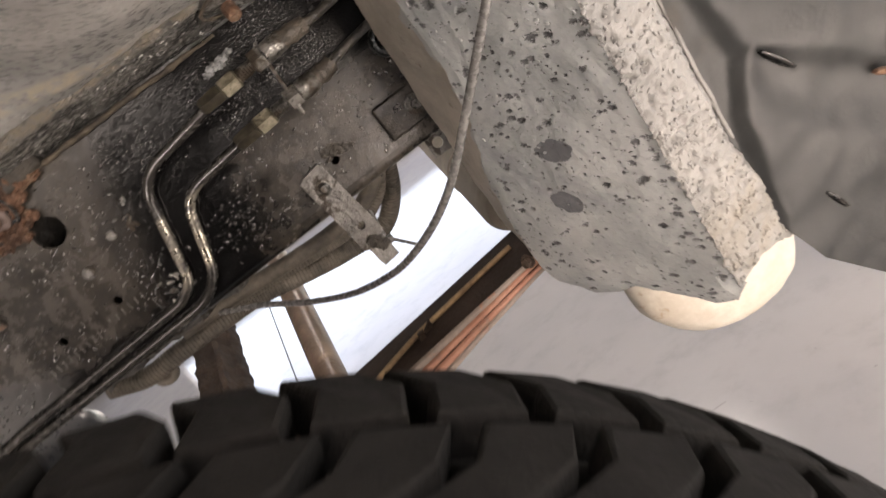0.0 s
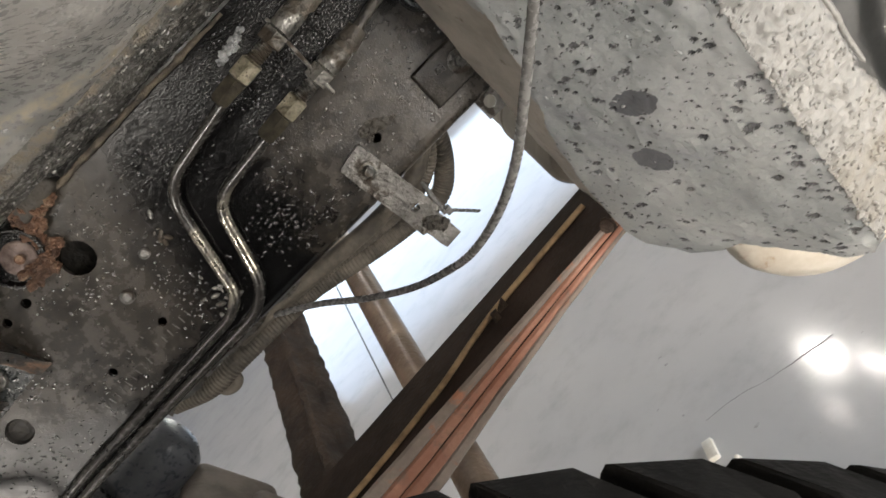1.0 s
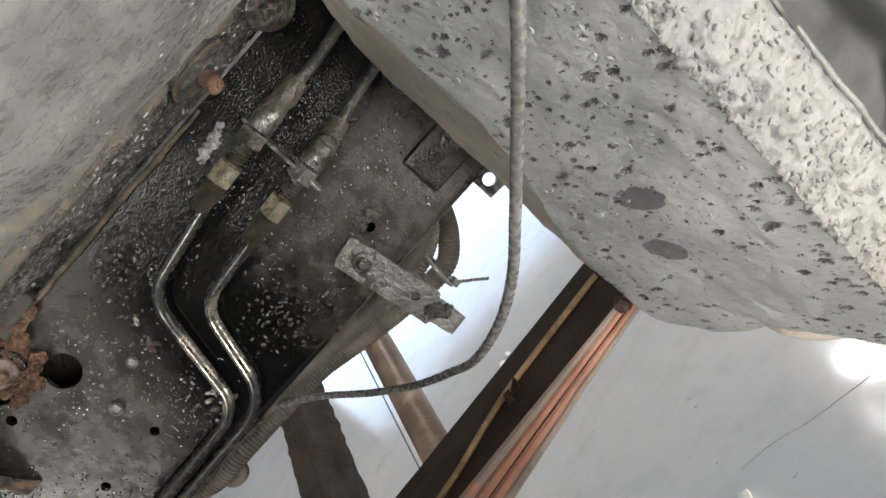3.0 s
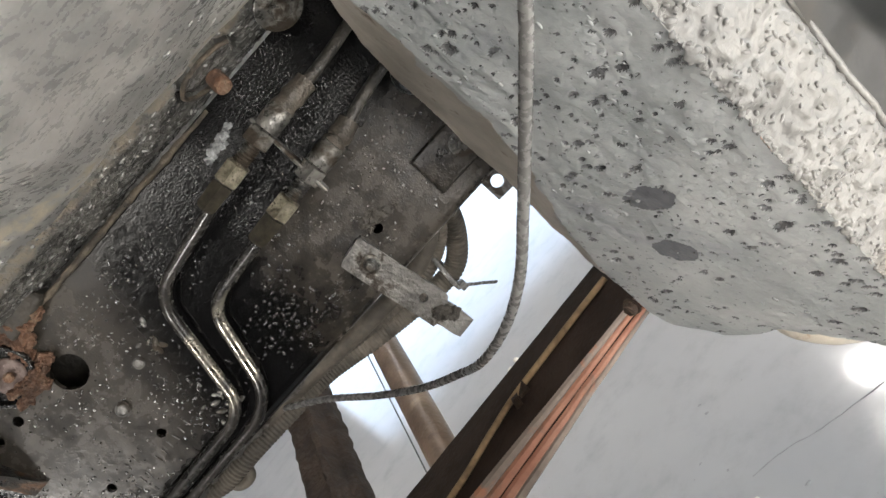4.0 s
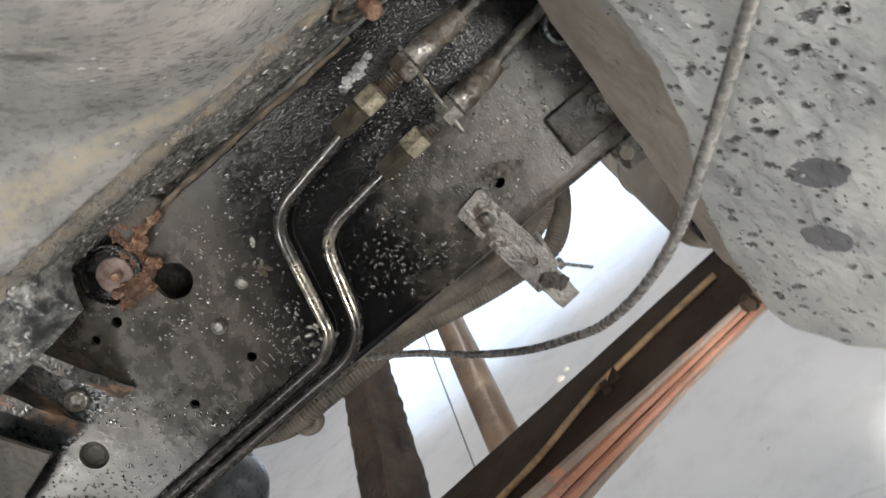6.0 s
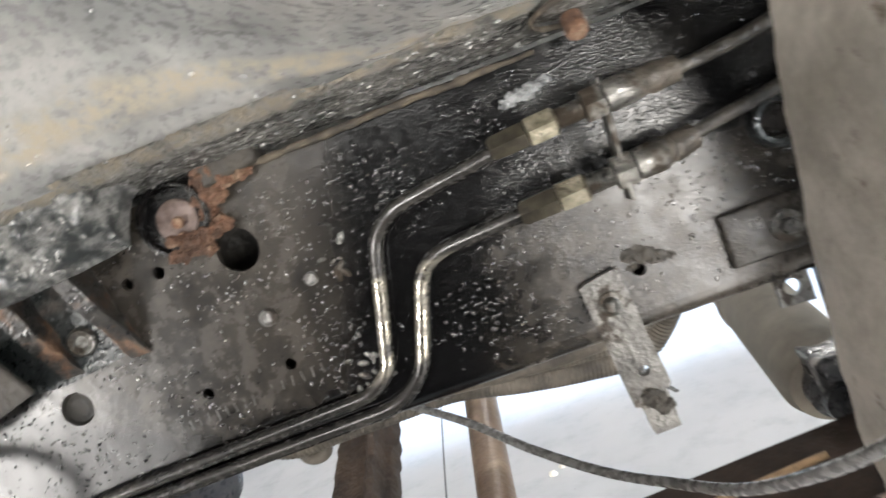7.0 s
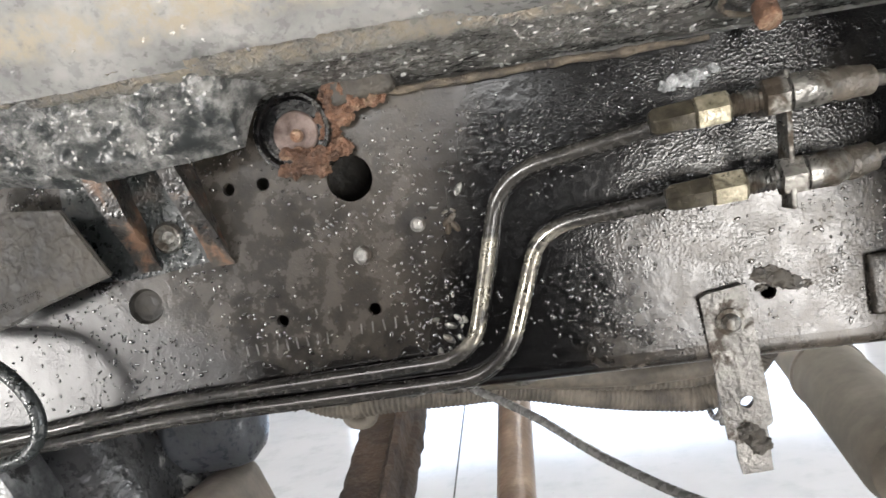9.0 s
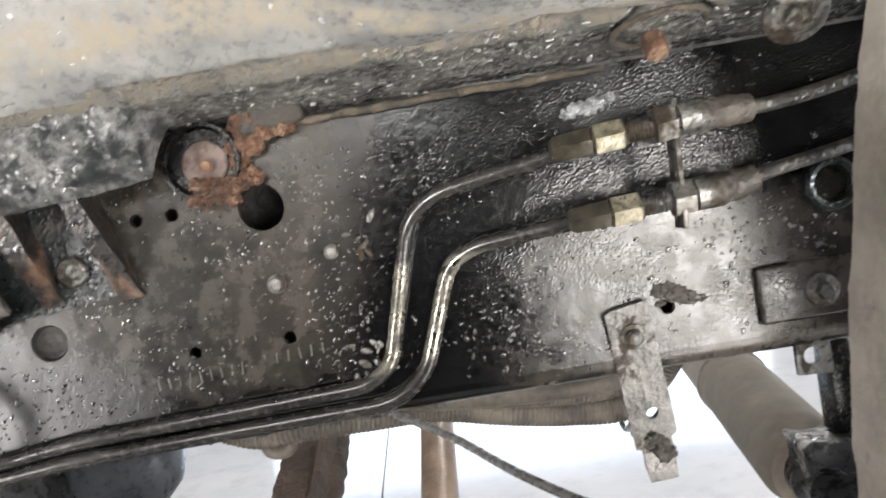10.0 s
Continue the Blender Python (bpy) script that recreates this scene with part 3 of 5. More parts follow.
for x0, x1, z0, z1, h in ((-0.112, -0.067, 0.5625, 0.5645, 0.0065), (-0.061, -0.028, 0.566, 0.568, 0.006), (-0.076, -0.058, 0.577, 0.578, 0.004)):
    n = int((x1 - x0) / 0.0048)
    for i in range(n):
        k = (i + 0.5) / n
        bm = bmesh.new()
        block(bm, (0.0008, 0.0006, h * rnd.uniform(0.75, 1.0)), pose(x0 + (x1 - x0) * k, -0.0003, z0 + (z1 - z0) * k, 0, rnd.uniform(-8, 8), 0), 0.0003, 1)
        to_rail(part("stamped_mark", bm, TAB, rail))

# ragged scab of old sealant beside the drilled hole, and weld spatter
bm = bmesh.new()
for x, z, r in ((0.127, 0.568, 0.004), (0.134, 0.5655, 0.005), (0.139, 0.563, 0.004), (0.131, 0.5695, 0.003), (0.126, 0.5625, 0.0022), (0.1445, 0.562, 0.0025)):
    bmesh.ops.create_icosphere(bm, subdivisions=3, radius=r, matrix=pose(x, -0.0002, z) @ Matrix.Diagonal((1.25, 0.22, 0.8, 1)))
for v in bm.verts:
    v.co += v.normal * lumps(v.co, 500, 0.0012)
to_rail(part("sealant_scab", bm, GUSSET, rail, "ragged brown scab of old sealant"))
bm = bmesh.new()
for i in range(26):
    k = rnd.random()
    x, z = -0.008 + rnd.gauss(0, 0.005), 0.556 + rnd.gauss(0, 0.006)
    if i > 15:
        x, z = -0.008 + rnd.gauss(0, 0.004), 0.617 + rnd.gauss(0, 0.006)
    bmesh.ops.create_icosphere(bm, subdivisions=2, radius=rnd.uniform(0.0008, 0.0021), matrix=pose(x, -0.0003, z, 0, rnd.uniform(0, 180), 0) @ Matrix.Diagonal((1.6, 0.5, 0.8, 1)))
tagged(to_rail(part("weld_spatter", bm, STEEL, rail, "bright weld spatter")), kind="stuff")
spots = []
while len(spots) < 2700:
    x, z = rnd.uniform(-0.24, 0.21), rnd.uniform(0.543, 0.668)
    if rnd.random() < 0.42 + 1.3 * noise.noise(Vector((x, z, 5)) * 26) and min((x - a) ** 2 + (z - b) ** 2 - (r + 0.002) ** 2 for a, b, r in WEB_HOLES) > 0:
        spots.append(((x, 0.0, z), (0, -1, 0), rnd.choice((0.0003, 0.0004, 0.0004, 0.0005, 0.0006, 0.0007, 0.0008, 0.0011))))
to_rail(pebbles("paint_drop", spots, DROP, rail, "glossy black drops of underseal", flat=(0.28, 0.5)))

# dried mud along the rail's upper seam
bm = bmesh.new()
line = [Vector((-0.028 + 0.005 * i, -0.002, 0.6722)) for i in range(30)]
sweep(bm, [p + Vector((0, 0, lumps(p, 60, 0.0009))) for p in line], lambda i, g: max(0.0012, (0.0019 + lumps((g, 3, 1), 140, 0.0010)) * min(1, (29 - i) / 6 + 0.15)), 10)
to_rail(part("mud_bead", bm, DIRT, rail, "bead of dried beige mud"))

# ---------------------------------------------------------------- body above the rail
wing = thing("inner_wing", "dusty grey coated inner wing and body floor over the chassis rail", "body panel", at=(0, 0, 0.68))
wing_inv = Matrix.Translation((0, 0, -0.68))


def to_wing(ob):
    ob.matrix_parent_inverse = wing_inv
    return ob


def strip_point(u, v):
    x, y = -0.62 + 1.30 * u, 0.01 - 0.055 * v
    z = 0.6772 + 0.0073 * v ** 1.3 + 0.06 * max(0, v - 0.9)
    y -= 0.004 * max(0, v - 0.88) / 0.12
    p = Vector((x, y, z))
    d = math.hypot(x - 0.137, y + 0.026)
    ring = -0.0045 * math.exp(-((d - 0.0195) / 0.0019) ** 2)
    return p + Vector((0, 0, lumps(p, 70, 0.0007) + lumps(p, 300, 0.0008) - ring))


bm = bmesh.new()
sheet(bm, 700, 34, strip_point)
bmesh.ops.solidify(bm, geom=bm.faces[:], thickness=0.004)
to_wing(part("sill_strip", bm, STRIP, wing, "lumpy black undersealed strip beneath the body"))


def wing_point(u, v):
    x = -0.90 + 1.70 * u
    y = -0.030 - 0.57 * v ** 1.3
    z = interp(-y, (0.030, 0.044, 0.06, 0.13, 0.22, 0.34, 0.5, 0.6), (0.692, 0.6875, 0.684, 0.680, 0.684, 0.705, 0.740, 0.765))
    steep = interp(-y, (0.030, 0.046, 0.055, 0.075, 0.11, 0.16, 0.3, 0.6), (0.690, 0.6895, 0.699, 0.730, 0.757, 0.780, 0.80, 0.80))
    k = max(0.0, min(1.0, (0.10 - x) / 0.17))
    z += (steep - z) * k * k * (3 - 2 * k)
    p = Vector((x, y, z))
    return p + Vector((0, 0, lumps(p, 9, 0.004) + lumps(p, 55, 0.0012) + lumps(p, 170, 0.0004)))


# dark bar laid along the boss groove, in place of its shade
bm = bmesh.new()
sweep(bm, [Vector((0.137 + 0.0195 * math.cos(k), -0.026 + 0.0195 * math.sin(k), 0.6762 + 0.0073 * max(0, (0.036 - 0.0195 * math.sin(k)) / 0.055) ** 1.3)) for k in (math.radians(95 + 6 * i) for i in range(40))],
      lambda i, g: 0.0013 + lumps((g, 2, 2), 200, 0.0006), 8)
to_wing(part("boss_groove_shade", bm, DIRT, wing, "dark bar standing in for the shade in the groove round a boss"))
bm = bmesh.new()
sheet(bm, 340, 110, wing_point)
bmesh.ops.solidify(bm, geom=bm.faces[:], thickness=-0.002)
to_wing(part("arch_panel", bm, WING, wing, "dusty grey wheel-arch panel with worn coating"))


def skirt_point(u, v):
    x = -0.60 + 0.64 * u
    low = interp(x, (-0.60, -0.30, -0.20, -0.172, -0.139, -0.110, -0.0865, -0.0830, -0.078, -0.069, -0.056, -0.046, 0.04), (0.664, 0.662, 0.655, 0.650, 0.651, 0.653, 0.656, 0.665, 0.675, 0.6815, 0.683, 0.688, 0.692))
    k = v
    y = interp(k, (0, 0.08, 0.35, 0.7, 1), (-0.022, -0.029, -0.040, -0.047, -0.055))
    z = low + (0.705 - low) * (1 - (1 - k) ** 1.5)
    p = Vector((x, y, z))
    bulge = 0.004 * math.exp(-((x + 0.115) / 0.016) ** 2 - ((z - 0.674) / 0.006) ** 2) - 0.007 * math.exp(-((z - 0.690) / 0.005) ** 2) * (1 if x > -0.13 else math.exp(-((x + 0.13) / 0.03) ** 2))
    return p + Vector((0, -lumps(p, 30, 0.005) - lumps(p, 120, 0.0022) - lumps(p, 340, 0.0007) - bulge, 0))


bm = bmesh.new()
sheet(bm, 420, 60, skirt_point)
bmesh.ops.solidify(bm, geom=bm.faces[:], thickness=0.003)
to_wing(part("skirt", bm, SKIRT, wing, "grey coated folded skirt with a ragged lower lip"))

spots = []
while len(spots) < 350:
    u, v = rnd.uniform(0.36, 0.66), rnd.uniform(0.0, 0.32)
    p, q, s = wing_point(u, v), wing_point(u + 0.001, v), wing_point(u, v + 0.004)
    nn = (q - p).cross(s - p).normalized()
    nn = nn if nn.z < 0 else -nn
    if rnd.random() < 0.5 + 0.8 * noise.noise(p * 30):
        spots.append((p, nn, rnd.choice((0.0005, 0.0007, 0.0008, 0.0010, 0.0013))))
to_wing(pebbles("coat_pebble", spots, WING, wing, "small pebbles of grey underseal", 2, (0.2, 0.4)))
spots = []
while len(spots) < 500:
    u, v = rnd.uniform(0.30, 0.68), rnd.uniform(0.0, 1.0)
    p, q, s = strip_point(u, v), strip_point(u + 0.001, v), strip_point(u, v + 0.004)
    nn = (q - p).cross(s - p).normalized()
    nn = nn if nn.z < 0 else -nn
    if rnd.random() < 0.5 + 0.8 * noise.noise(p * 30):
        spots.append((p, nn, rnd.choice((0.0005, 0.0007, 0.0008, 0.0010, 0.0013))))
to_wing(pebbles("strip_pebble", spots, GREYDROP, wing, "small pebbles of black underseal", 3, (0.3, 0.6)))
spots = []
while len(spots) < 420:
    u, v = rnd.uniform(0.45, 0.92), rnd.uniform(0.0, 0.8)
    p, q, s = skirt_point(u, v), skirt_point(u + 0.001, v), skirt_point(u, v + 0.004)
    nn = (q - p).cross(s - p).normalized()
    nn = nn if nn.y < 0 else -nn
    if rnd.random() < 0.5 + 0.8 * noise.noise(p * 30):
        spots.append((p, nn, rnd.choice((0.0005, 0.0007, 0.0008, 0.0010, 0.0013))))
to_wing(pebbles("skirt_pebble", spots, GREYDROP, wing, "small pebbles of grey underseal", 4, (0.3, 0.6)))
# plates added above the rail to block light leaking through the seam
bm = bmesh.new()
block(bm, (1.5, 0.16, 0.004), pose(0, 0.045, 0.703))
block(bm, (1.5, 0.004, 0.026), pose(0, 0.050, 0.688))
to_wing(part("light_block", bm, STRIP, wing, "added plates that block light above the rail"))

# body mount with its rusted washer
mount = thing("body_mount", "round black body mount with a rusted washer and bolt", "body mount", at=(-0.069, 0, 0.661))
bm = bmesh.new()
lathe(bm, [(0.0186, 0), (0.0184, 0.0085), (0.0176, 0.0100), (0.0162, 0.0100), (0.0152, 0.0085), (0.0146, 0.0060), (0.002, 0.0055)], axis_pose((0, 0.002, 0), (0, -1, 0)), 40)
part("cup", bm, BLACK, mount, "glossy black cup")
bm = bmesh.new()
lathe(bm, [(0.0105, 0), (0.0105, 0.0014), (0.0098, 0.0020), (0.0045, 0.0020)], axis_pose((0.001, -0.0035, -0.001), (0, -1, 0)), 36)
part("washer", bm, WASHER, mount, "pinkish rusted washer")
bm = bmesh.new()
lathe(bm, [(0.0030, 0), (0.0030, 0.0025), (0.0022, 0.0034)], axis_pose((0.0018, -0.0052, -0.0022), (0.1, -1, 0)), 14)
part("bolt", bm, RUST, mount, "rusty bolt end")
for x, y, z, r in ((0.006, -0.008, -0.0125, 0.0055), (0.013, -0.006, -0.013, 0.0055), (0.000, -0.009, -0.0105, 0.004), (0.019, -0.004, -0.010, 0.006), (0.010, -0.007, -0.018, 0.005), (0.0, -0.008, -0.017, 0.005)):
    bm = bmesh.new()
    bmesh.ops.create_icosphere(bm, subdivisions=4, radius=r, matrix=pose(x, y, z) @ Matrix.Diagonal((1.3, 0.5, 0.8, 1)))
    for v in bm.verts:
        v.co += v.normal * (lumps(v.co, 260, 0.0026) + lumps(v.co, 800, 0.001))
    part("rust_flake", bm, RUST, mount, "flaking orange-brown rust")

notch = thing("rusty_notch", "rust-stained notch under the body, its shaded recess a dark block", "bracket", at=(-0.035, 0, 0.67))
# dark block fills the notch, in place of its shaded recess
bm = bmesh.new()
block(bm, (0.030, 0.02, 0.017), pose(0, 0.001, 0.0085, 0, -6, 0), 0.003, 3)
for v in bm.verts:
    v.co += v.normal * lumps(v.co, 140, 0.001)
part("recess_block", bm, GUSSET, notch)
bm = bmesh.new()
for x, y, z, r in ((-0.012, -0.006, 0.004, 0.007), (-0.014, -0.004, -0.005, 0.007), (-0.004, -0.006, -0.001, 0.005), (0.006, -0.005, 0.0005, 0.004), (-0.017, -0.003, -0.012, 0.0045)):
    bmesh.ops.create_icosphere(bm, subdivisions=4, radius=r, matrix=pose(x, y, z) @ Matrix.Diagonal((1.2, 0.4, 0.9, 1)))
for v in bm.verts:
    v.co += v.normal * (lumps(v.co, 200, 0.003) + lumps(v.co, 700, 0.001))
part("rust_scale", bm, RUST, notch, "orange-brown flaking rust scale")

# outrigger with two ribs and a bolt
outrigger = thing("outrigger_bracket", "black outrigger bracket with two dusty ribs and a bolt", "bracket", at=(-0.14, 0, 0.63))
oinv = Matrix.Translation((0.14, 0, -0.63))


def to_out(ob):
    ob.matrix_parent_inverse = oinv
    return ob


for x0, x1, w in ((-0.160, -0.149, 0.010), (-0.1255, -0.1135, 0.010)):
    bm = bmesh.new()
    line = [Vector((x0, -0.024, 0.657)), Vector(((x0 + x1) / 2, -0.0165, 0.633)), Vector((x1, -0.001, 0.605))]
    a = [[p + Vector((sx * w / 2, 0, 0)), p + Vector((sx * w / 2 * 0.75, 0.02, 0.0))] for sx in (-1, 1) for p in line]
    front = [bm.verts.new(p[0]) for p in a]
    back = [bm.verts.new(Vector((p[1].x, 0.001, p[1].z))) for p in a]
    for i in (0, 1):
        bm.faces.new((front[i], front[i + 1], front[i + 4], front[i + 3]))
        bm.faces.new((front[i], front[i + 1], back[i + 1], back[i]))
        bm.faces.new((front[i + 3], front[i + 4], back[i + 4], back[i + 3]))
    bmesh.ops.subdivide_edges(bm, edges=bm.edges[:], cuts=5, use_grid_fill=True)
    for v in bm.verts:
        v.co += Vector((lumps(v.co, 160, 0.0015), 0, 0))
    to_out(part("rib", bm, RIBBED, outrigger, "rust-streaked black steel rib"))
bm = bmesh.new()
lathe(bm, [(0.0075, 0), (0.0075, 0.003), (0.0062, 0.0045), (0.0045, 0.004), (0.003, 0.0025)], axis_pose((-0.1385, -0.0005, 0.622), (0.1, -1, -0.1)), 26)
to_out(part("bolt", bm, STEEL, outrigger, "bright round-headed bolt"))
bm = bmesh.new()
plate(bm, [(-0.24, 0.5855), (-0.209, 0.592), (-0.1925, 0.5985), (-0.156, 0.6085), (-0.164, 0.622), (-0.175, 0.641), (-0.24, 0.648)], [], pose(0, -0.026, 0, 90), 0.003)
bmesh.ops.bevel(bm, geom=[e for e in bm.edges if e.is_manifold and e.calc_face_angle(0) > 1], offset=0.0008, segments=2, affect="EDGES")
to_out(part("gusset", bm, GUSSET, outrigger, "flat brown-grey gusset plate"))
# dark plate in place of the shaded recess between the ribs
bm = bmesh.new()
plate(bm, [(-0.190, 0.606), (-0.155, 0.604), (-0.118, 0.608), (-0.121, 0.660), (-0.190, 0.660)], [], pose(0, -0.002, 0, 90), 0.0018)
to_out(part("recess_shade", bm, SLEEVE, outrigger, "dark plate standing in for the shaded recess"))
bm = bmesh.new()
block(bm, (0.05, 0.026, 0.006), pose(-0.215, -0.013, 0.6, 0, -12, 0), 0.001)
to_out(part("gusset_flange", bm, BLACK, outrigger))

# stud, washer bolt and hose grommet on the strip
stud = thing("rusty_stud", "short rusty stud standing out under the body strip", "bolt", at=(0.135, -0.024, 0.672))
bm = bmesh.new()
lathe(bm, [(0.0050, 0), (0.0052, 0.007), (0.0046, 0.0095), (0.0030, 0.0100)], axis_pose((0, 0.004, 0.006), (0, -0.55, -0.85)), 18)
for v in bm.verts:
    v.co += v.normal * lumps(v.co, 400, 0.0008)
part("shank", bm, RUST, stud)
wash = thing("washer_bolt", "grey steel bolt with a large round washer under the body", "bolt", at=(0.183, -0.046, 0.6735))
bm = bmesh.new()
lathe(bm, [(0.0125, 0), (0.0125, 0.002), (0.0115, 0.0026), (0.006, 0.0026)], axis_pose((0, 0, 0), (-0.1, -0.75, -0.65)), 32)
part("washer", bm, STEEL, wash)
bm = bmesh.new()
bolt_head(bm, Vector((-0.1, -0.75, -0.65)).normalized() * 0.0026, (-0.1, -0.75, -0.65), 0.010, 0.004)
part("head", bm, STEEL, wash)
grommet = thing("rubber_grommet", "black rubber grommet ring on the rail web", "grommet", at=(0.2075, -0.001, 0.604))
bm = bmesh.new()
lathe(bm, [(0.0125, 0), (0.012, 0.008), (0.0105, 0.0095), (0.0085, 0.0085), (0.0075, 0.001)], axis_pose((0, 0.002, 0), (0, -1, 0)), 30)
part("ring", bm, SLEEVE, grommet)
bm = bmesh.new()
for x, z, r in ((0.098, 0.6545, 0.003), (0.104, 0.6565, 0.0045), (0.111, 0.6575, 0.0040), (0.116, 0.6590, 0.0030), (0.108, 0.6540, 0.0025)):
    bmesh.ops.create_icosphere(bm, subdivisions=4, radius=r, matrix=pose(x, -0.0003, z) @ Matrix.Diagonal((1.4, 0.2, 0.7, 1)))
for v in bm.verts:
    v.co += v.normal * lumps(v.co, 450, 0.0016)
tagged(part("sealant_smear", bm, GLOSS), "pale smear of shiny sealant on the black rail", "sealant")

# ---------------------------------------------------------------- splash panel (wheel-arch liner)
panel = thing("splash_panel", "pitted grey chip-coated steel splash panel across the wheel arch", "body panel", at=(0.25, -0.12, 0.36))
panel_inv = Matrix.Translation((-0.25, 0.12, -0.36))
IN_Z = (0.357, 0.379, 0.393, 0.418, 0.455, 0.500, 0.538, 0.576, 0.612, 0.650, 0.760)
IN_Y = (-0.030, -0.024, -0.013, -0.016, -0.030, -0.055, -0.085, -0.106, -0.116, -0.130, -0.170)
EDGE_Z = (0.357, 0.393, 0.418, 0.455, 0.490, 0.530, 0.565, 0.603, 0.632, 0.660, 0.760)
EDGE_Y = (-0.030, -0.013, -0.010, -0.010, -0.013, -0.0187, -0.031, -0.0455, -0.0535, -0.055, -0.080)
EDGE_X = (0.222, 0.207, 0.200, 0.197, 0.1965, 0.1981, 0.197, 0.1957, 0.197, 0.2025, 0.212)
BOT_S = (0, 0.06, 0.15, 0.3, 0.42, 0.6, 0.78, 0.92, 1)
BOT_Z = (0.398, 0.387, 0.375, 0.373, 0.377, 0.367, 0.355, 0.357, 0.371)
prnd = random.Random(11)
PITS = []
for i in range(5200):
    y, z = prnd.uniform(-0.25, -0.005), prnd.uniform(0.35, 0.72)
    dense = 0.28 + 0.65 * noise.noise(Vector((y, z, 0)) * 18) + 0.5 * max(0, (-y - 0.08)) * 5
    if prnd.random() < dense:
        PITS.append((y, z, prnd.choice((0.0004, 0.0005, 0.0005, 0.0006, 0.0007, 0.0008, 0.0010, 0.0013, 0.0019)) * prnd.uniform(0.8, 1.2), prnd.uniform(0.45, 1.0)))
SPOTS = ((-0.1225, 0.499, 0.0125, 0.0085), (-0.0965, 0.4615, 0.0105, 0.0095))
CELL = collections.defaultdict(list)
for pit in PITS:
    for a in (-1, 0, 1):
        for b in (-1, 0, 1):
            CELL[int(pit[0] / 0.01) + a, int(pit[1] / 0.01) + b].append(pit)


def pit_depth(y, z):
    deep = 0.0
    for py, pz, r, e in CELL[int(y / 0.01), int(z / 0.01)]:
        d = math.hypot((y - py) * e, z - pz) / r * (1 + 0.45 * noise.noise(Vector((y, z, 0)) * 900))
        if d < 1.5:
            deep = max(deep, (0.0004 + 0.5 * r) * max(0, 1 - d * d) - 0.0003 * math.exp(-((d - 1.15) / 0.2) ** 2))
    return deep


def panel_point(s, k):
    low = interp(s, BOT_S, BOT_Z)
    z = low + (0.74 - low) * k
    yi, yo = interp(z, IN_Z, IN_Y) - 0.007, -0.153 - 0.30 * (z - 0.391)
    y = yi + (yo - yi) * max(0.0, s - 0.12) / 0.88
    x = 0.278 - 0.463 * y - 0.217 * z
    fold = max(0.0, (0.12 - s) / 0.12)
    x += (interp(z, EDGE_Z, EDGE_X) - x) * fold
    y += (interp(z, EDGE_Z, EDGE_Y) - y) * fold
    x += 0.004 * math.exp(-(k / 0.03) ** 2)
    d = pit_depth(y, z) * (0 if fold else 1)
    x += d + lumps((x, y, z), 30, 0.0012) + lumps((x, y, z), 140, 0.0005)
    return Vector((x, y, z))


def panel_mat(s, k):
    p = panel_point(s, k)
    if s < 0.115 + 0.02 * noise.noise(p * 60) and p.z > 0.375:
        return 3
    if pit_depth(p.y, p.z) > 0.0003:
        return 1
    for sy, sz, a, b in SPOTS:
        wob = 1 + 0.28 * noise.noise(Vector((p.y, p.z, 3)) * 220)
        if ((p.y - sy) / a) ** 2 + ((p.z - sz) / b) ** 2 < wob:
            return 2
    return 0


bm = bmesh.new()
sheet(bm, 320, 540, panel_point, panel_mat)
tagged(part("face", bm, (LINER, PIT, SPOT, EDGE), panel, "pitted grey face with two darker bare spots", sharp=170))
bpy.data.objects["face"].matrix_parent_inverse = panel_inv


def facet_point(u, k):
    low = 0.372 + 0.010 * math.sin(3 * u)
    z = low + (0.74 - low) * k
    yo = -0.153 - 0.30 * (z - 0.391)
    x0 = 0.278 - 0.463 * yo - 0.217 * z
    wide = interp(z, (0.37, 0.40, 0.425, 0.46, 0.55, 0.74), (0.046, 0.054, 0.046, 0.038, 0.036, 0.036))
    p = Vector((x0 + wide * u, yo - 0.002 * math.sin(math.pi * u) + 0.006 * max(0, u - 0.85) / 0.15, z))
    return p + Vector((0, -lumps(p, 60, 0.0016) - lumps(p, 240, 0.0011) + pit_depth(z - 0.7, 0.35 + u * 0.04 + z * 0.2), 0))


bm = bmesh.new()
sheet(bm, 34, 300, facet_point)
ob = part("outer_fold", bm, FOLD, panel, "rough light grey outer fold", sharp=170)
ob.matrix_parent_inverse = panel_inv
spots = []
while len(spots) < 900:
    u, v = rnd.uniform(0.02, 0.9), rnd.uniform(0.0, 0.75)
    p, q, s = facet_point(u, v), facet_point(u + 0.001, v), facet_point(u, v + 0.004)
    nn = (q - p).cross(s - p).normalized()
    nn = nn if nn.y < 0 else -nn
    if rnd.random() < 0.5 + 0.8 * noise.noise(p * 30):
        spots.append((p, nn, rnd.choice((0.0005, 0.0007, 0.0008, 0.0010, 0.0013))))
pebbles("fold_pebble", spots, FOLD, panel, "small pebbles of grey coating", 5).matrix_parent_inverse = panel_inv
spots = []
while len(spots) < 350:
    u, v = rnd.uniform(0.12, 0.99), rnd.uniform(0.0, 0.8)
    p, q, s = panel_point(u, v), panel_point(u + 0.001, v), panel_point(u, v + 0.004)
    nn = (q - p).cross(s - p).normalized()
    nn = nn if nn.x < 0 else -nn
    if rnd.random() < 0.5 + 0.8 * noise.noise(p * 30):
        spots.append((p, nn, rnd.choice((0.0005, 0.0007, 0.0008, 0.0010, 0.0013))))
pebbles("face_pebble", spots, LINER, panel, "small pebbles of grey coating", 6, (0.2, 0.4)).matrix_parent_inverse = panel_inv
spots = []
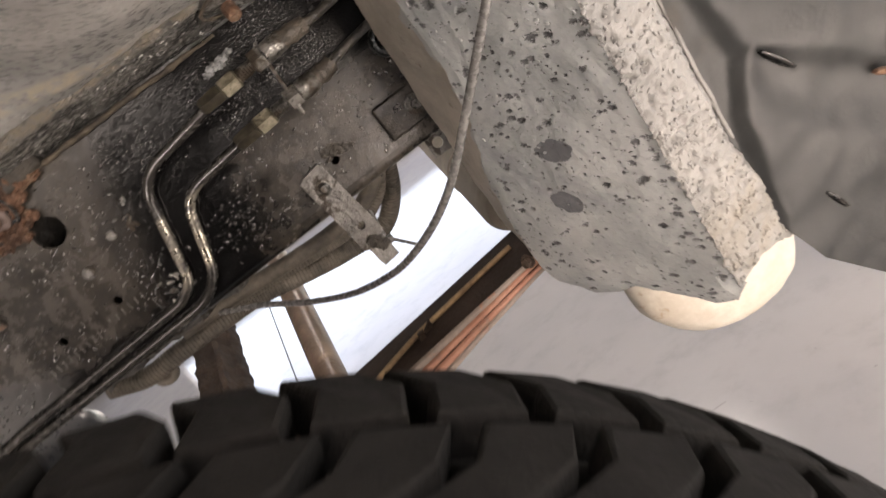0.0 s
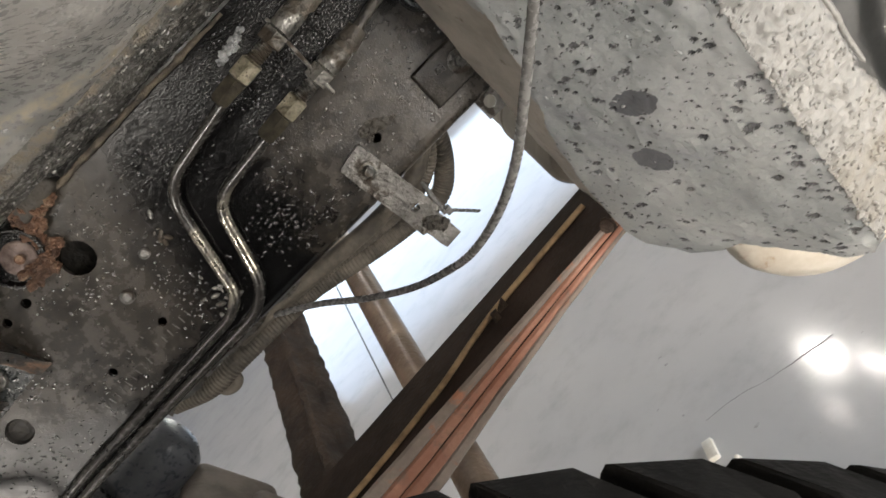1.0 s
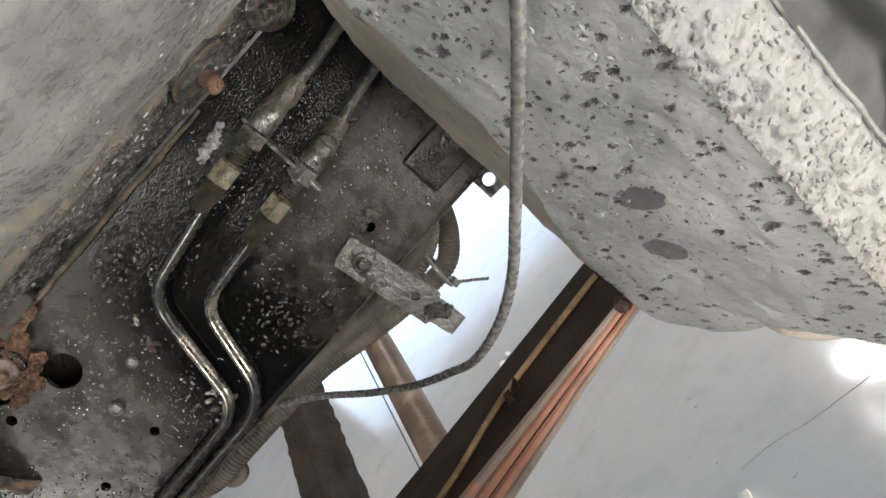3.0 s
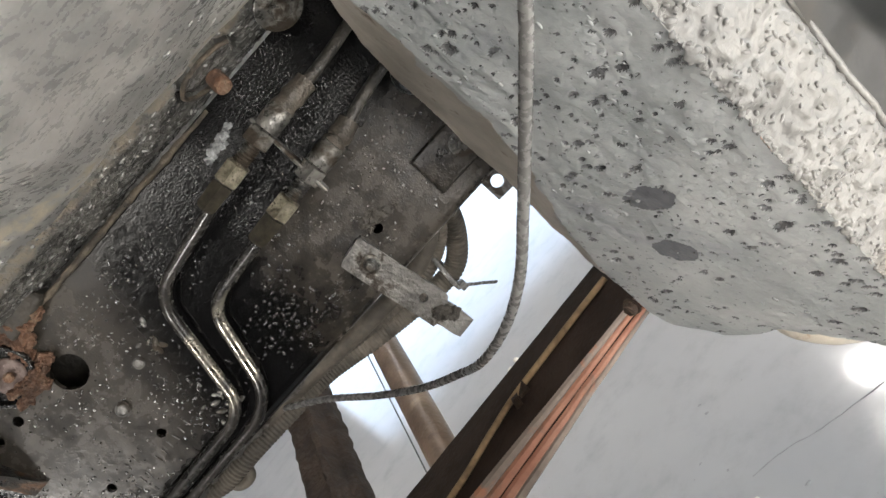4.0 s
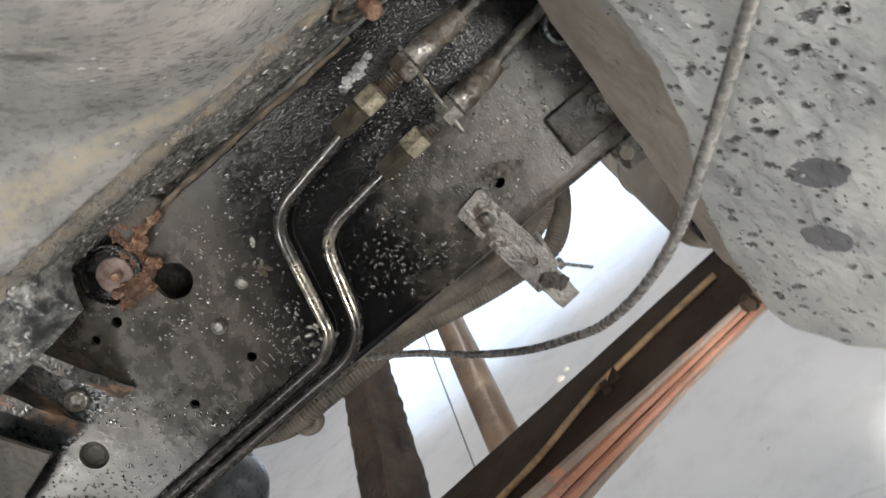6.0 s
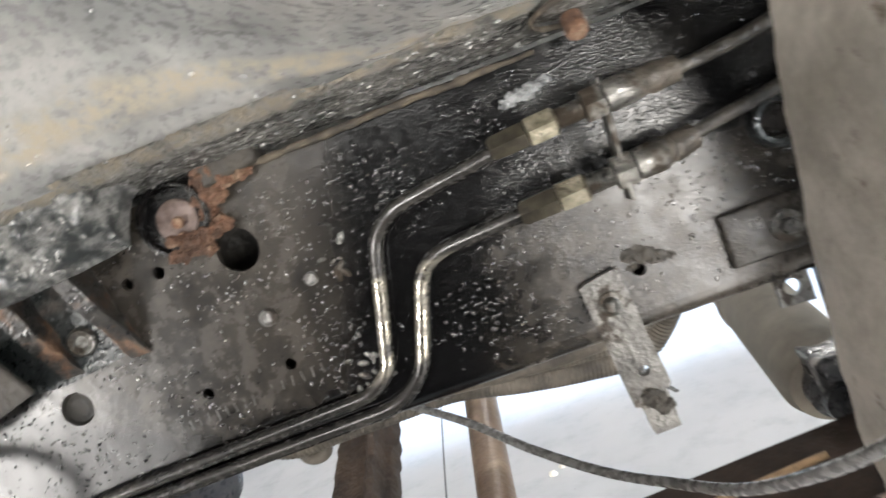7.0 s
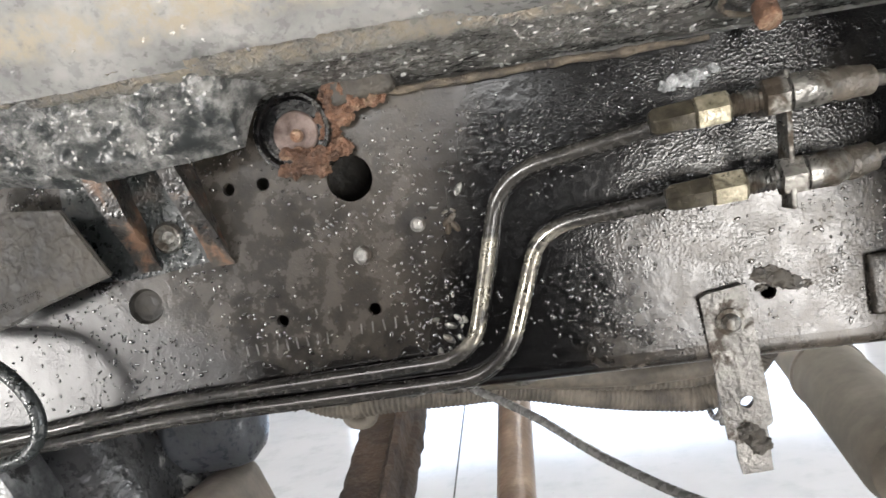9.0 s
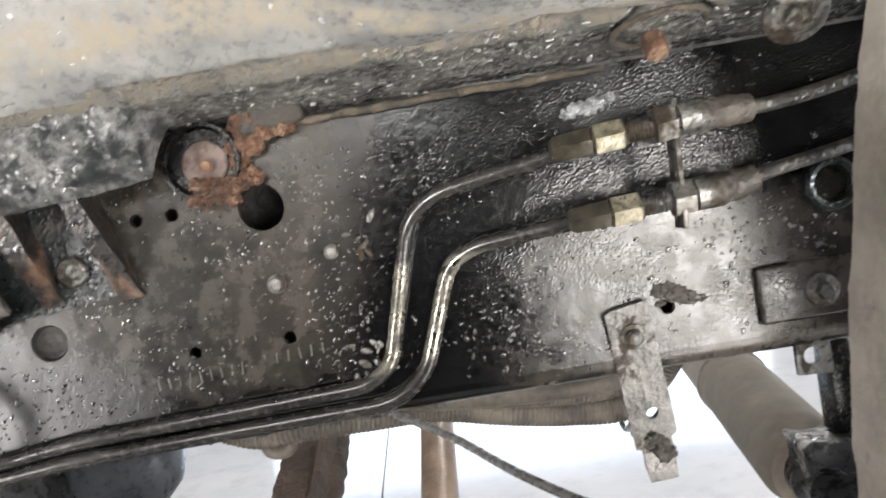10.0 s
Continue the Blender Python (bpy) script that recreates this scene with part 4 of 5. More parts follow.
for i in range(420):
    v = rnd.uniform(0.0, 0.8)
    spots.append((facet_point(max(0.0, rnd.gauss(0.012, 0.03)), v), (-0.3, -1, 0), rnd.choice((0.0007, 0.0009, 0.0012, 0.0016, 0.0020)) * (0.6 + noise.noise(Vector((v * 30, 0, 4))))))
pebbles("crease_bead", spots, FOLD, panel, "lumpy bead of coating along the crease", 8, (0.4, 0.7)).matrix_parent_inverse = panel_inv
bm = bmesh.new()
sweep(bm, [facet_point(0.985, k / 60) + Vector((0.0005, -0.0012, 0)) for k in range(61)], 0.0013, 10)
part("seam_bead", bm, FOLD, panel, "thin pale seam along the outer fold").matrix_parent_inverse = panel_inv
bm = bmesh.new()
bolt_head(bm, (0.194, -0.0115, 0.417), (-0.8, -0.55, 0.1), 0.008, 0.004)
lathe(bm, [(0.0058, 0), (0.0058, 0.0012)], axis_pose((0.195, -0.011, 0.417), (-0.8, -0.55, 0.1)), 18)
ob = part("edge_bolt", bm, MUDDY, panel, "dirty brown bolt on the edge")
ob.matrix_parent_inverse = panel_inv

# outer wing seen from inside
outer = thing("outer_wing", "grey painted outer wing panel with a pressed ridge", "body panel", at=(0.40, -0.2, 0.3))


def outer_point(u, k):
    x = 0.2885 + 0.45 * u ** 1.3
    low = interp(x, (0.2885, 0.303, 0.318, 0.36, 0.8), (0.405, 0.388, 0.352, 0.30, 0.28))
    z = low + (0.74 - low) * k
    yo = -0.153 - 0.30 * (z - 0.391)
    edge = interp(z, (0.28, 0.405, 0.467, 0.495, 0.532, 0.70), (0.302, 0.302, 0.303, 0.314, 0.303, 0.26))
    ridge = 0.010 / (1 + math.exp(-(x - edge) * 420))
    shelf = 0.497 - 0.80 * (x - 0.314)
    ridge -= 0.006 * (1 / (1 + math.exp((z - shelf) * 380)) - 1 / (1 + math.exp((z - shelf + 0.035) * 120))) / (1 + math.exp(-(x - edge - 0.006) * 260))
    y = yo + 0.004 - ridge - 0.05 * max(0, x - 0.31)
    return Vector((x, y, z)) - Vector((0.40, -0.2, 0.3)) + Vector((0, lumps((x, y, z), 20, 0.002), 0))


bm = bmesh.new()
sheet(bm, 260, 240, outer_point)
bmesh.ops.solidify(bm, geom=bm.faces[:], thickness=0.0015)
part("skin", bm, FENDER, outer)
for p, q, r, mat, text in (((0.3213, -0.1894, 0.4906), (0.336, -0.1845, 0.4716), 0.0034, BLACK, "dark pressed slot"),
                           ((0.3318, -0.1603, 0.3916), (0.3417, -0.1552, 0.3729), 0.0030, BLACK, "dark pressed slot"),
                           ((0.379, -0.1770, 0.438), (0.388, -0.1745, 0.432), 0.0045, RUST, "rust-brown corroded spot")):
    p, q = Vector(p) - Vector((0.40, -0.2, 0.3)), Vector(q) - Vector((0.40, -0.2, 0.3))
    bm = bmesh.new()
    sweep(bm, [p + (q - p) * k / 8 for k in range(9)], lambda i, g: r * (0.3 + 0.7 * math.sin(math.pi * (i + 0.8) / 9.6)), 12, 0.5)
    part("rust_spot" if mat is RUST else "slot", bm, mat, outer, text)

# cream rubber pad behind the panel's lower end
pad = thing("mud_flap_end", "cream rounded rubber end with brown stains behind the splash panel", "rubber pad", at=(0.331, 0.03, 0.290))
bm = bmesh.new()
bmesh.ops.create_icosphere(bm, subdivisions=5, radius=1.0)
for v in bm.verts:
    c = v.co
    c.x, c.y, c.z = (math.copysign(abs(k) ** 0.85, k) * s for k, s in zip(c, (0.074, 0.034, 0.080)))
    v.co = c + Vector((-0.006 - 0.25 * min(0, c.z + 0.02), 0, 0.031)) + v.normal * lumps(c, 30, 0.002)
part("rounded_end", bm, PAD, pad)
# ---------------------------------------------------------------- brake pipes with their unions
def brake_pipe(line, nut_at, along, hose_line, label):
    start = Vector(line[0])
    it = thing("brake_pipe", label, "brake pipe", "brake pipes on the rail", at=start)
    back = Matrix.Translation(-start)

    def add(name, bm, mat, text=""):
        ob = part(name, bm, mat, it, text)
        ob.matrix_parent_inverse = back
    bm = bmesh.new()
    sweep(bm, rounded_line(line, 0.013, 8), 0.0036, 16)
    add("tube", bm, PIPE)
    d = Vector(along).normalized()
    n = Vector(nut_at)
    bm = bmesh.new()
    lathe(bm, [(0.0042, -0.0165), (0.0058, -0.0145), (0.0062, -0.004), (0.0062, 0.0)], axis_pose(n, d), 6)
    add("tube_nut", bm, OLIVE, "tarnished brass tube nut")
    bm = bmesh.new()
    lathe(bm, [(0.0050, 0.0), (0.0068, 0.0012), (0.0068, 0.0125), (0.0050, 0.0138)], axis_pose(n, d), 6)
    add("union_nut", bm, BRASS, "worn brass hexagon union nut")
    bm = bmesh.new()
    prof = [(0.0045, 0.0135)]
    for i in range(6):
        prof += [(0.0047, 0.0140 + i * 0.0018), (0.0040, 0.0149 + i * 0.0018)]
    lathe(bm, prof + [(0.0045, 0.025)], axis_pose(n, d), 18)
    add("thread", bm, STEEL, "greasy steel thread")
    bm = bmesh.new()
    lathe(bm, [(0.006, 0.0252), (0.0078, 0.0258), (0.0078, 0.034), (0.006, 0.0352)], axis_pose(n, d), 6)
    lathe(bm, [(0.0050, 0.0345), (0.0068, 0.0355), (0.0070, 0.046), (0.0056, 0.049)], axis_pose(n, d), 20)
    add("hose_end", bm, STEEL, "grimy steel hose end")
    path = spline(hose_line, 10)
    bm = bmesh.new()
    sweep(bm, path[:15], lambda i, g: interp(g, (0, 0.003, 0.0035, 0.011, 0.0115, 0.013, 0.0135, 0.028, 0.036), (0.0050, 0.0062, 0.0066, 0.0066, 0.0055, 0.0055, 0.0064, 0.0058, 0.0038)) + lumps((g, 1, 1), 160, 0.0006), 20)
    add("ferrule", bm, FERRULE, "dust-brown crimped hose ferrule")
    bm = bmesh.new()
    sweep(bm, path[12:], 0.0031, 16)
    add("hose", bm, HOSE, "thin dirty brake hose")


brake_pipe([(-0.50, -0.006, 0.520), (-0.241, -0.005, 0.534), (-0.152, -0.005, 0.5435), (-0.012, -0.005, 0.5475), (0.0005, -0.006, 0.556), (0.0185, -0.008, 0.619), (0.032, -0.016, 0.629), (0.090, -0.035, 0.6365)],
           (0.099, -0.038, 0.6385), (1, -0.03, 0.06),
           [(0.140, -0.040, 0.6415), (0.158, -0.034, 0.6415), (0.178, -0.030, 0.642), (0.205, -0.026, 0.6455), (0.235, -0.02, 0.652)],
           "black steel brake pipe with a brass union, clipped along the rail")
brake_pipe([(-0.50, -0.006, 0.513), (-0.243, -0.004, 0.5275), (-0.153, -0.004, 0.535), (-0.001, -0.003, 0.5375), (0.0155, -0.004, 0.549), (0.033, -0.008, 0.596), (0.046, -0.015, 0.6035), (0.093, -0.033, 0.6075)],
           (0.102, -0.0365, 0.6085), (1, -0.03, 0.05),
           [(0.142, -0.037, 0.611), (0.158, -0.030, 0.6115), (0.176, -0.026, 0.615), (0.205, -0.022, 0.619), (0.235, -0.016, 0.625)],
           "black steel brake pipe bent beside its twin, with a brass union")

clampt = thing("hose_bracket", "thin steel plate bracket that holds both brake hose ends", "bracket", at=(0.131, -0.03, 0.622))
bm = bmesh.new()
block(bm, (0.0022, 0.013, 0.052), pose(0.001, -0.006, 0.0015, 0, 3, 0), 0.0007, 2)
part("plate", bm, STEEL, clampt, "worn steel plate seen edge on")
bm = bmesh.new()
block(bm, (0.005, 0.030, 0.009), pose(0.002, 0.015, 0.018), 0.001, 2)
part("foot", bm, HOSE, clampt)

# ---------------------------------------------------------------- strap bracket below the rail
tab = thing("strap_bracket", "dusty steel strap bracket with holes hanging below the rail", "bracket", at=(0.11, -0.003, 0.56))
tilt = pose(0, -0.002, 0, 90 + 9, 0, 0) @ pose(0, 0, 0, 0, 0, 5)
bm = bmesh.new()
plate(bm, [(-0.0105, 0.0025), (-0.008, 0.004), (0.008, 0.005), (0.0095, 0.003), (0.0105, -0.060), (0.0100, -0.0615), (0.0078, -0.0625), (0.0072, -0.084), (-0.0066, -0.084), (-0.0072, -0.0665), (-0.0098, -0.0655)],
      [(0.0, -0.010, 0.0028), (0.001, -0.049, 0.003)], tilt, 0.003)
bmesh.ops.subdivide_edges(bm, edges=[e for e in bm.edges if e.calc_length() > 0.012], cuts=3)
for v in bm.verts:
    v.co += Vector((lumps(v.co, 170, 0.0008), lumps(v.co + Vector((5, 0, 0)), 60, 0.0012), 0))
part("strap", bm, TAB, tab)
bm = bmesh.new()
lathe(bm, [(0.0062, 0), (0.0062, 0.0012), (0.0048, 0.0016)], tilt @ pose(0.0, -0.010, 0.0), 20)
lathe(bm, [(0.0042, 0.001), (0.0042, 0.0034), (0.0028, 0.0046)], tilt @ pose(0.0, -0.010, 0.0), 14)
part("bolt", bm, STEEL, tab, "grimy bolt head")
bm = bmesh.new()
for dx, dy, r in ((0.001, -0.066, 0.0052), (0.003, -0.0705, 0.0045), (-0.001, -0.062, 0.004)):
    bmesh.ops.create_icosphere(bm, subdivisions=4, radius=r, matrix=tilt @ pose(dx, dy, 0.0) @ Matrix.Diagonal((1.1, 1, 0.6, 1)))
for v in bm.verts:
    v.co += v.normal * lumps(v.co, 320, 0.0018)
part("torn_rivet", bm, GUSSET, tab, "torn rusty rivet")
small = thing("small_tab", "small steel tab with a hole under the rail", "bracket", at=(0.1961, 0.012, 0.5335))
bm = bmesh.new()
plate(bm, [(-0.0075, 0.001), (0.009, 0.001), (0.009, -0.019), (-0.0075, -0.018)], [(0.0, -0.0095, 0.0042)], pose(0, 0, 0, 90), 0.003)
part("plate", bm, TAB, small)
hanger = thing("spring_hanger", "black steel hanger leg ending in a rubber block", "hanger", at=(0.255, 0.12, 0.53))
bm = bmesh.new()
block(bm, (0.014, 0.02, 0.085), pose(0, 0, -0.042), 0.001)
part("leg", bm, BLACK, hanger)
bm = bmesh.new()
block(bm, (0.05, 0.04, 0.04), pose(-0.008, 0.0, -0.103), 0.004, 3)
part("rubber_block", bm, CASTING, hanger)

# ---------------------------------------------------------------- conduits under the rail
def conduit(label, pts, r):
    it = thing("corrugated_conduit", label, "conduit", "conduits under the rail", at=pts[0])
    o = Vector(pts[0])
    line = spline([Vector(p) - o for p in pts], 60)
    bm = bmesh.new()
    sweep(bm, line, lambda i, g: r * (1 + 0.045 * math.cos(2 * math.pi * g / 0.0030)), 16)
    part("tube", bm, CORRUGATED, it)


conduit("brown-grey corrugated plastic conduit drooping behind the rail",
        [(-0.134, 0.110, 0.516), (-0.102, 0.105, 0.505), (-0.070, 0.105, 0.505), (-0.032, 0.115, 0.502), (0.006, 0.130, 0.497), (0.050, 0.132, 0.487), (0.090, 0.140, 0.478), (0.128, 0.142, 0.475), (0.150, 0.135, 0.492), (0.164, 0.120, 0.520), (0.172, 0.105, 0.555)], 0.0084)
conduit("second brown-grey corrugated conduit close under the rail",
        [(-0.02, 0.098, 0.513), (0.02, 0.105, 0.508), (0.055, 0.110, 0.502), (0.090, 0.115, 0.497), (0.120, 0.116, 0.497), (0.145, 0.112, 0.510), (0.160, 0.100, 0.535)], 0.0068)
bm = bmesh.new()
sweep(bm, spline([(-0.05, 0.080, 0.5200), (0.0, 0.080, 0.5170), (0.05, 0.084, 0.5110), (0.09, 0.088, 0.5080), (0.125, 0.088, 0.511), (0.15, 0.085, 0.525)], 12), 0.0068, 16)
tagged(part("smooth_hose", bm, CORRUGATED), "smooth dark rubber hose behind the lower rail edge", "hose")
tie = thing("cable_tie", "grey-black plastic cable tie round the conduit", "cable tie", at=(0.126, 0.128, 0.487))
bm = bmesh.new()
ring = [(0.003 * math.sin(k), 0.023 * math.cos(k), 0.021 * math.sin(k)) for k in (2 * math.pi * i / 32 for i in range(32))]
sweep(bm, ring + [ring[0]], 0.0018, 8)
part("loop", bm, CABLE, tie)
bm = bmesh.new()
block(bm, (0.006, 0.006, 0.007), pose(0.001, -0.012, -0.019, 20, 0, 0), 0.001, 2)
part("head", bm, CABLE, tie)
bm = bmesh.new()
sweep(bm, spline([(0.002, -0.012, -0.020), (0.007, -0.004, -0.028), (0.012, 0.006, -0.036), (0.018, 0.014, -0.045)], 6), 0.0021, 8, 0.5)
part("tail", bm, CABLE, tie)
loopclip = thing("conduit_clip", "black looped plastic clip hanging under the conduit", "clip", at=(-0.090, 0.105, 0.4975))
bm = bmesh.new()
ring = [(0.0075 * math.cos(k), 0.0, 0.0055 * math.sin(k)) for k in (2 * math.pi * i / 28 for i in range(28))]
sweep(bm, ring + [ring[0]], 0.0042, 10)
part("loop", bm, CORRUGATED, loopclip)

# flange lip with drips under the rail, behind the pipes
lip = thing("rail_lip", "dusty ragged steel lip along the lower rail edge", "lip", at=(0.0, 0.02, RAIL_Z))
bm = bmesh.new()
sheet(bm, 60, 2, lambda u, v: Vector((-0.10 + 0.13 * u, 0.002 * v, -0.0005 - v * (0.004 + lumps((u * 6, 2, 2), 1.4, 0.004)))))
bmesh.ops.solidify(bm, geom=bm.faces[:], thickness=0.002)
part("lip", bm, TAB, lip)

# ---------------------------------------------------------------- sensor cable that hangs in a bow
bm = bmesh.new()
sweep(bm, spline(CABLE_LINE, 14), 0.0023, 14)
tagged(part("sensor_cable", bm, CABLE), "grey-black sensor cable hanging in a bow from the rail", "cable")

# ---------------------------------------------------------------- leaf spring
spring = thing("leaf_spring", "rusty leaf spring pack with dark brown top and orange leaf edges", "leaf spring", at=(0.0, 0.055, 0.35))
sinv = Matrix.Translation((0, -0.055, -0.35))


def spring_top(x):
    return 0.402 + 0.07 * (x - 0.096) + 0.10 * max(0, -0.05 - x) ** 2 + 0.25 * max(0, x - 0.2) ** 2


def leaf_thick(x):
    return interp(abs(x + 0.0855), (0, 0.08, 0.145, 0.215, 0.285, 0.6), (0.0120, 0.0102, 0.0078, 0.0056, 0.0038, 0.0034))


for i, end in enumerate((0.60, 0.50, 0.42, 0.36)):
    bm = bmesh.new()
    n = 60
    left = -0.0855 - (end + 0.0855)
    rows = []
    for j in range(n + 1):
        x = left + (end - left) * j / n
        t = leaf_thick(x)
        z = spring_top(x) - i * (t + 0.0004)
        inset = (0.0, 0.0012, 0.0004, 0.0030)[i] + 0.0012 * noise.noise(Vector((x * 40, i * 3, 0)))
        y0, y1 = 0.010 + inset, 0.097 - inset
        c = min(0.0018, t * 0.3)
        rows.append([bm.verts.new((x, y, zz)) for y, zz in ((y0 + c, z), (y1 - c, z), (y1, z - c), (y1, z - t + c), (y1 - c, z - t), (y0 + c, z - t), (y0, z - t + c), (y0, z - c))])
    for a, b in zip(rows, rows[1:]):
        for k in range(8):
            f = bm.faces.new((a[k], a[(k + 1) % 8], b[(k + 1) % 8], b[k]))
            f.material_index = 0 if k in (0, 4) else 1
    for r in (rows[0], rows[-1]):
        f = bm.faces.new(r)
        f.material_index = 1
    ob = part("leaf", bm, (LEAF_TOP, LEAF_GREY if i in (0, 3) else LEAF_SIDE), spring, "dark brown spring leaf with rusty edges")
    ob.matrix_parent_inverse = sinv
bm = bmesh.new()
wire = spline([(x, y, spring_top(x) + 0.0022) for x, y in ((-0.09, 0.018), (-0.03, 0.022), (0.03, 0.031), (0.07, 0.045), (0.097, 0.053), (0.13, 0.056), (0.16, 0.058), (0.20, 0.060))], 8)
sweep(bm, wire, lambda i, g: 0.0023, 10)
tagged(part("taped_wire", bm, TAPE), "ochre taped wire lying on the leaf spring", "wire")
clip = thing("wire_clip", "torn dark metal clip holding the wire on the leaf spring", "clip", at=(0.097, 0.05, spring_top(0.097)))
bm = bmesh.new()
sheet(bm, 12, 6, lambda u, v: Vector((0.006 * (v - 0.5) + 0.003 * u, -0.012 + 0.022 * u, 0.0045 * math.sin(math.pi * min(1, u * 1.25)) + 0.0004 + 0.003 * (u > 0.85))))
bmesh.ops.solidify(bm, geom=bm.faces[:], thickness=0.0008)
part("strap", bm, MUDDY, clip)
bm = bmesh.new()
sheet(bm, 5, 4, lambda u, v: Vector((0.004 + 0.009 * u, -0.010 + 0.008 * v, 0.003 + 0.006 * u * v)))
bmesh.ops.solidify(bm, geom=bm.faces[:], thickness=0.0008)
part("torn_end", bm, MUDDY, clip)

# ---------------------------------------------------------------- steering rod, axle beam, tube
rod = thing("drag_link", "brown steel steering drag link crossing under the rail", "steering rod", at=(0.0, 0.1, 0.31))
a, b = ROD_ENDS
bm = bmesh.new()
o = Vector((0.0, 0.1, 0.31))
sweep(bm, [Vector(a) - o + (Vector(b) - Vector(a)) * k / 20 for k in range(21)], 0.0175, 28)
part("tube", bm, ROD, rod)
beam = thing("axle_beam", "mud-caked dark brown steel beam with a raised flange", "axle beam", at=(-0.15, 0.3, 0.35))
a, b = (Vector(v) - Vector((-0.15, 0.3, 0.35)) for v in BEAM_ENDS)
d = (b - a).normalized()
side = d.cross(Vector((0, -0.5, 0.85))).normalized()
up = side.cross(d)
bm = bmesh.new()
prof = [(-0.040, -0.02), (-0.040, 0.004), (-0.034, 0.007), (0.008, 0.005), (0.011, 0.020), (0.017, 0.028), (0.024, 0.026), (0.030, 0.006), (0.036, 0.004), (0.040, -0.004), (0.038, -0.02)]
rows = []
for j in range(91):
    p = a + (b - a) * j / 90
    rows.append([bm.verts.new(p + side * (-x * (0.68 + 0.28 * j / 90) + lumps(p + Vector((x, 0, 0)), 90, 0.003)) + up * (z + lumps(p + Vector((x, 7, 0)), 110, 0.0025))) for x, z in prof])
for r0, r1 in zip(rows, rows[1:]):
    for k in range(len(prof)):
        bm.faces.new((r0[k], r0[(k + 1) % len(prof)], r1[(k + 1) % len(prof)], r1[k]))
part("beam", bm, MUDDY, beam)
shock = thing("shock_absorber", "dull grey-brown shock absorber tube sloping behind the rail", "shock absorber", at=(0.27, 0.4, 0.42))
a, b = (Vector(v) - Vector((0.27, 0.4, 0.42)) for v in TUBE_ENDS)
bm = bmesh.new()
sweep(bm, [a + (b - a) * k / 40 for k in range(41)], lambda i, g: 0.0290 + (0.0006 if i > 27 else 0) - (0.004 if i == 40 else 0), 40)
part("outer_tube", bm, EXHAUST, shock)
bm = bmesh.new()
d = (b - a).normalized()
lathe(bm, [(0.0295, -0.004), (0.0312, -0.003), (0.0312, 0.003), (0.0295, 0.004)], axis_pose(a + (b - a) * 0.69, d), 40)
part("weld_seam", bm, STOP, shock, "darker brown seam round the tube")
bm = bmesh.new()
lathe(bm, [(0.018, -0.002), (0.018, 0.014), (0.013, 0.018), (0.013, 0.03)], axis_pose(b, d), 28)
part("lower_eye", bm, CASTING, shock, "black lower eye")

bm = bmesh.new()
sweep(bm, [Vector(WIRE_ENDS[0]) + (Vector(WIRE_ENDS[1]) - Vector(WIRE_ENDS[0])) * k / 12 for k in range(13)], 0.0011, 8)
tagged(part("thin_wire", bm, CABLE), "thin dark wire strung beneath the vehicle", "wire")

# ---------------------------------------------------------------- gearbox side behind the rail
box = thing("gearbox", "oily black ribbed gearbox casting with pale scraped ribs", "gearbox", at=(-0.33, 0.16, 0.42))
bm = bmesh.new()
block(bm, (0.22, 0.16, 0.24), pose(-0.02, 0.03, -0.02, 8, -18, 0), 0.03, 4)
part("casing", bm, CASTING, box)
for x, w, d in ((-0.118, 0.010, 0.0), (-0.088, 0.013, 0.004), (-0.052, 0.009, 0.0), (-0.018, 0.017, 0.006), (0.012, 0.007, 0.002), (0.048, 0.022, 0.008)):
    bm = bmesh.new()
    block(bm, (w, 0.05, 0.22), pose(x, -0.053 - d, -0.015, 8, -20, 0), 0.003, 2)
    for v in bm.verts:
        v.co += v.normal * lumps(v.co, 90, 0.002)
    part("rib", bm, ALLOY, box, "pale scraped alloy rib")
can = thing("starter_canister", "dark grey cylindrical canister with a domed end", "canister", at=(-0.25, 0.20, 0.475))
bm = bmesh.new()
lathe(bm, [(0.03, -0.09), (0.034, -0.088), (0.034, -0.012), (0.0355, -0.010), (0.0355, -0.006), (0.034, -0.004), (0.034, 0.03), (0.031, 0.043), (0.022, 0.052), (0.008, 0.055)], axis_pose((0, 0, 0), (1, 0.05, 0.02)), 40)
part("body", bm, CANISTER, can)
stop = thing("bump_stop", "brown rounded rubber bump stop block", "bump stop", at=(-0.222, 0.16, 0.398))
bm = bmesh.new()
block(bm, (0.054, 0.12, 0.088), pose(0, 0, 0, 0, -20, 0), 0.014, 5)
part("block", bm, STOP, stop)
bm = bmesh.new()
block(bm, (0.026, 0.08, 0.05), pose(0.034, -0.01, -0.032, 0, -16, 0), 0.010, 4)
part("side_lug", bm, STOP, stop)

bm = bmesh.new()
sweep(bm, spline([(-0.26, -0.024, 0.585), (-0.225, -0.028, 0.578), (-0.206, -0.030, 0.563), (-0.2, -0.031, 0.547), (-0.208, -0.030, 0.534), (-0.232, -0.026, 0.527), (-0.26, -0.02, 0.524)], 12), 0.0034, 14)
tagged(part("hose_loop", bm, SLEEVE), "shiny black cable loop round the brake pipes", "cable")

# ---------------------------------------------------------------- litter on the floor
lit = thing("white_plastic_scrap", "small white plastic scrap lying on the floor", "litter", at=(0.141, 0.272, 0.0))
bm = bmesh.new()
block(bm, (0.014, 0.032, 0.008), pose(0, 0, 0.004, 0, 0, -14), 0.002, 2)
part("scrap", bm, WHITE, lit)
bit = thing("crumb", "tiny white crumb on the floor", "litter", "crumbs on the floor", at=(0.156, 0.236, 0.002))
bm = bmesh.new()
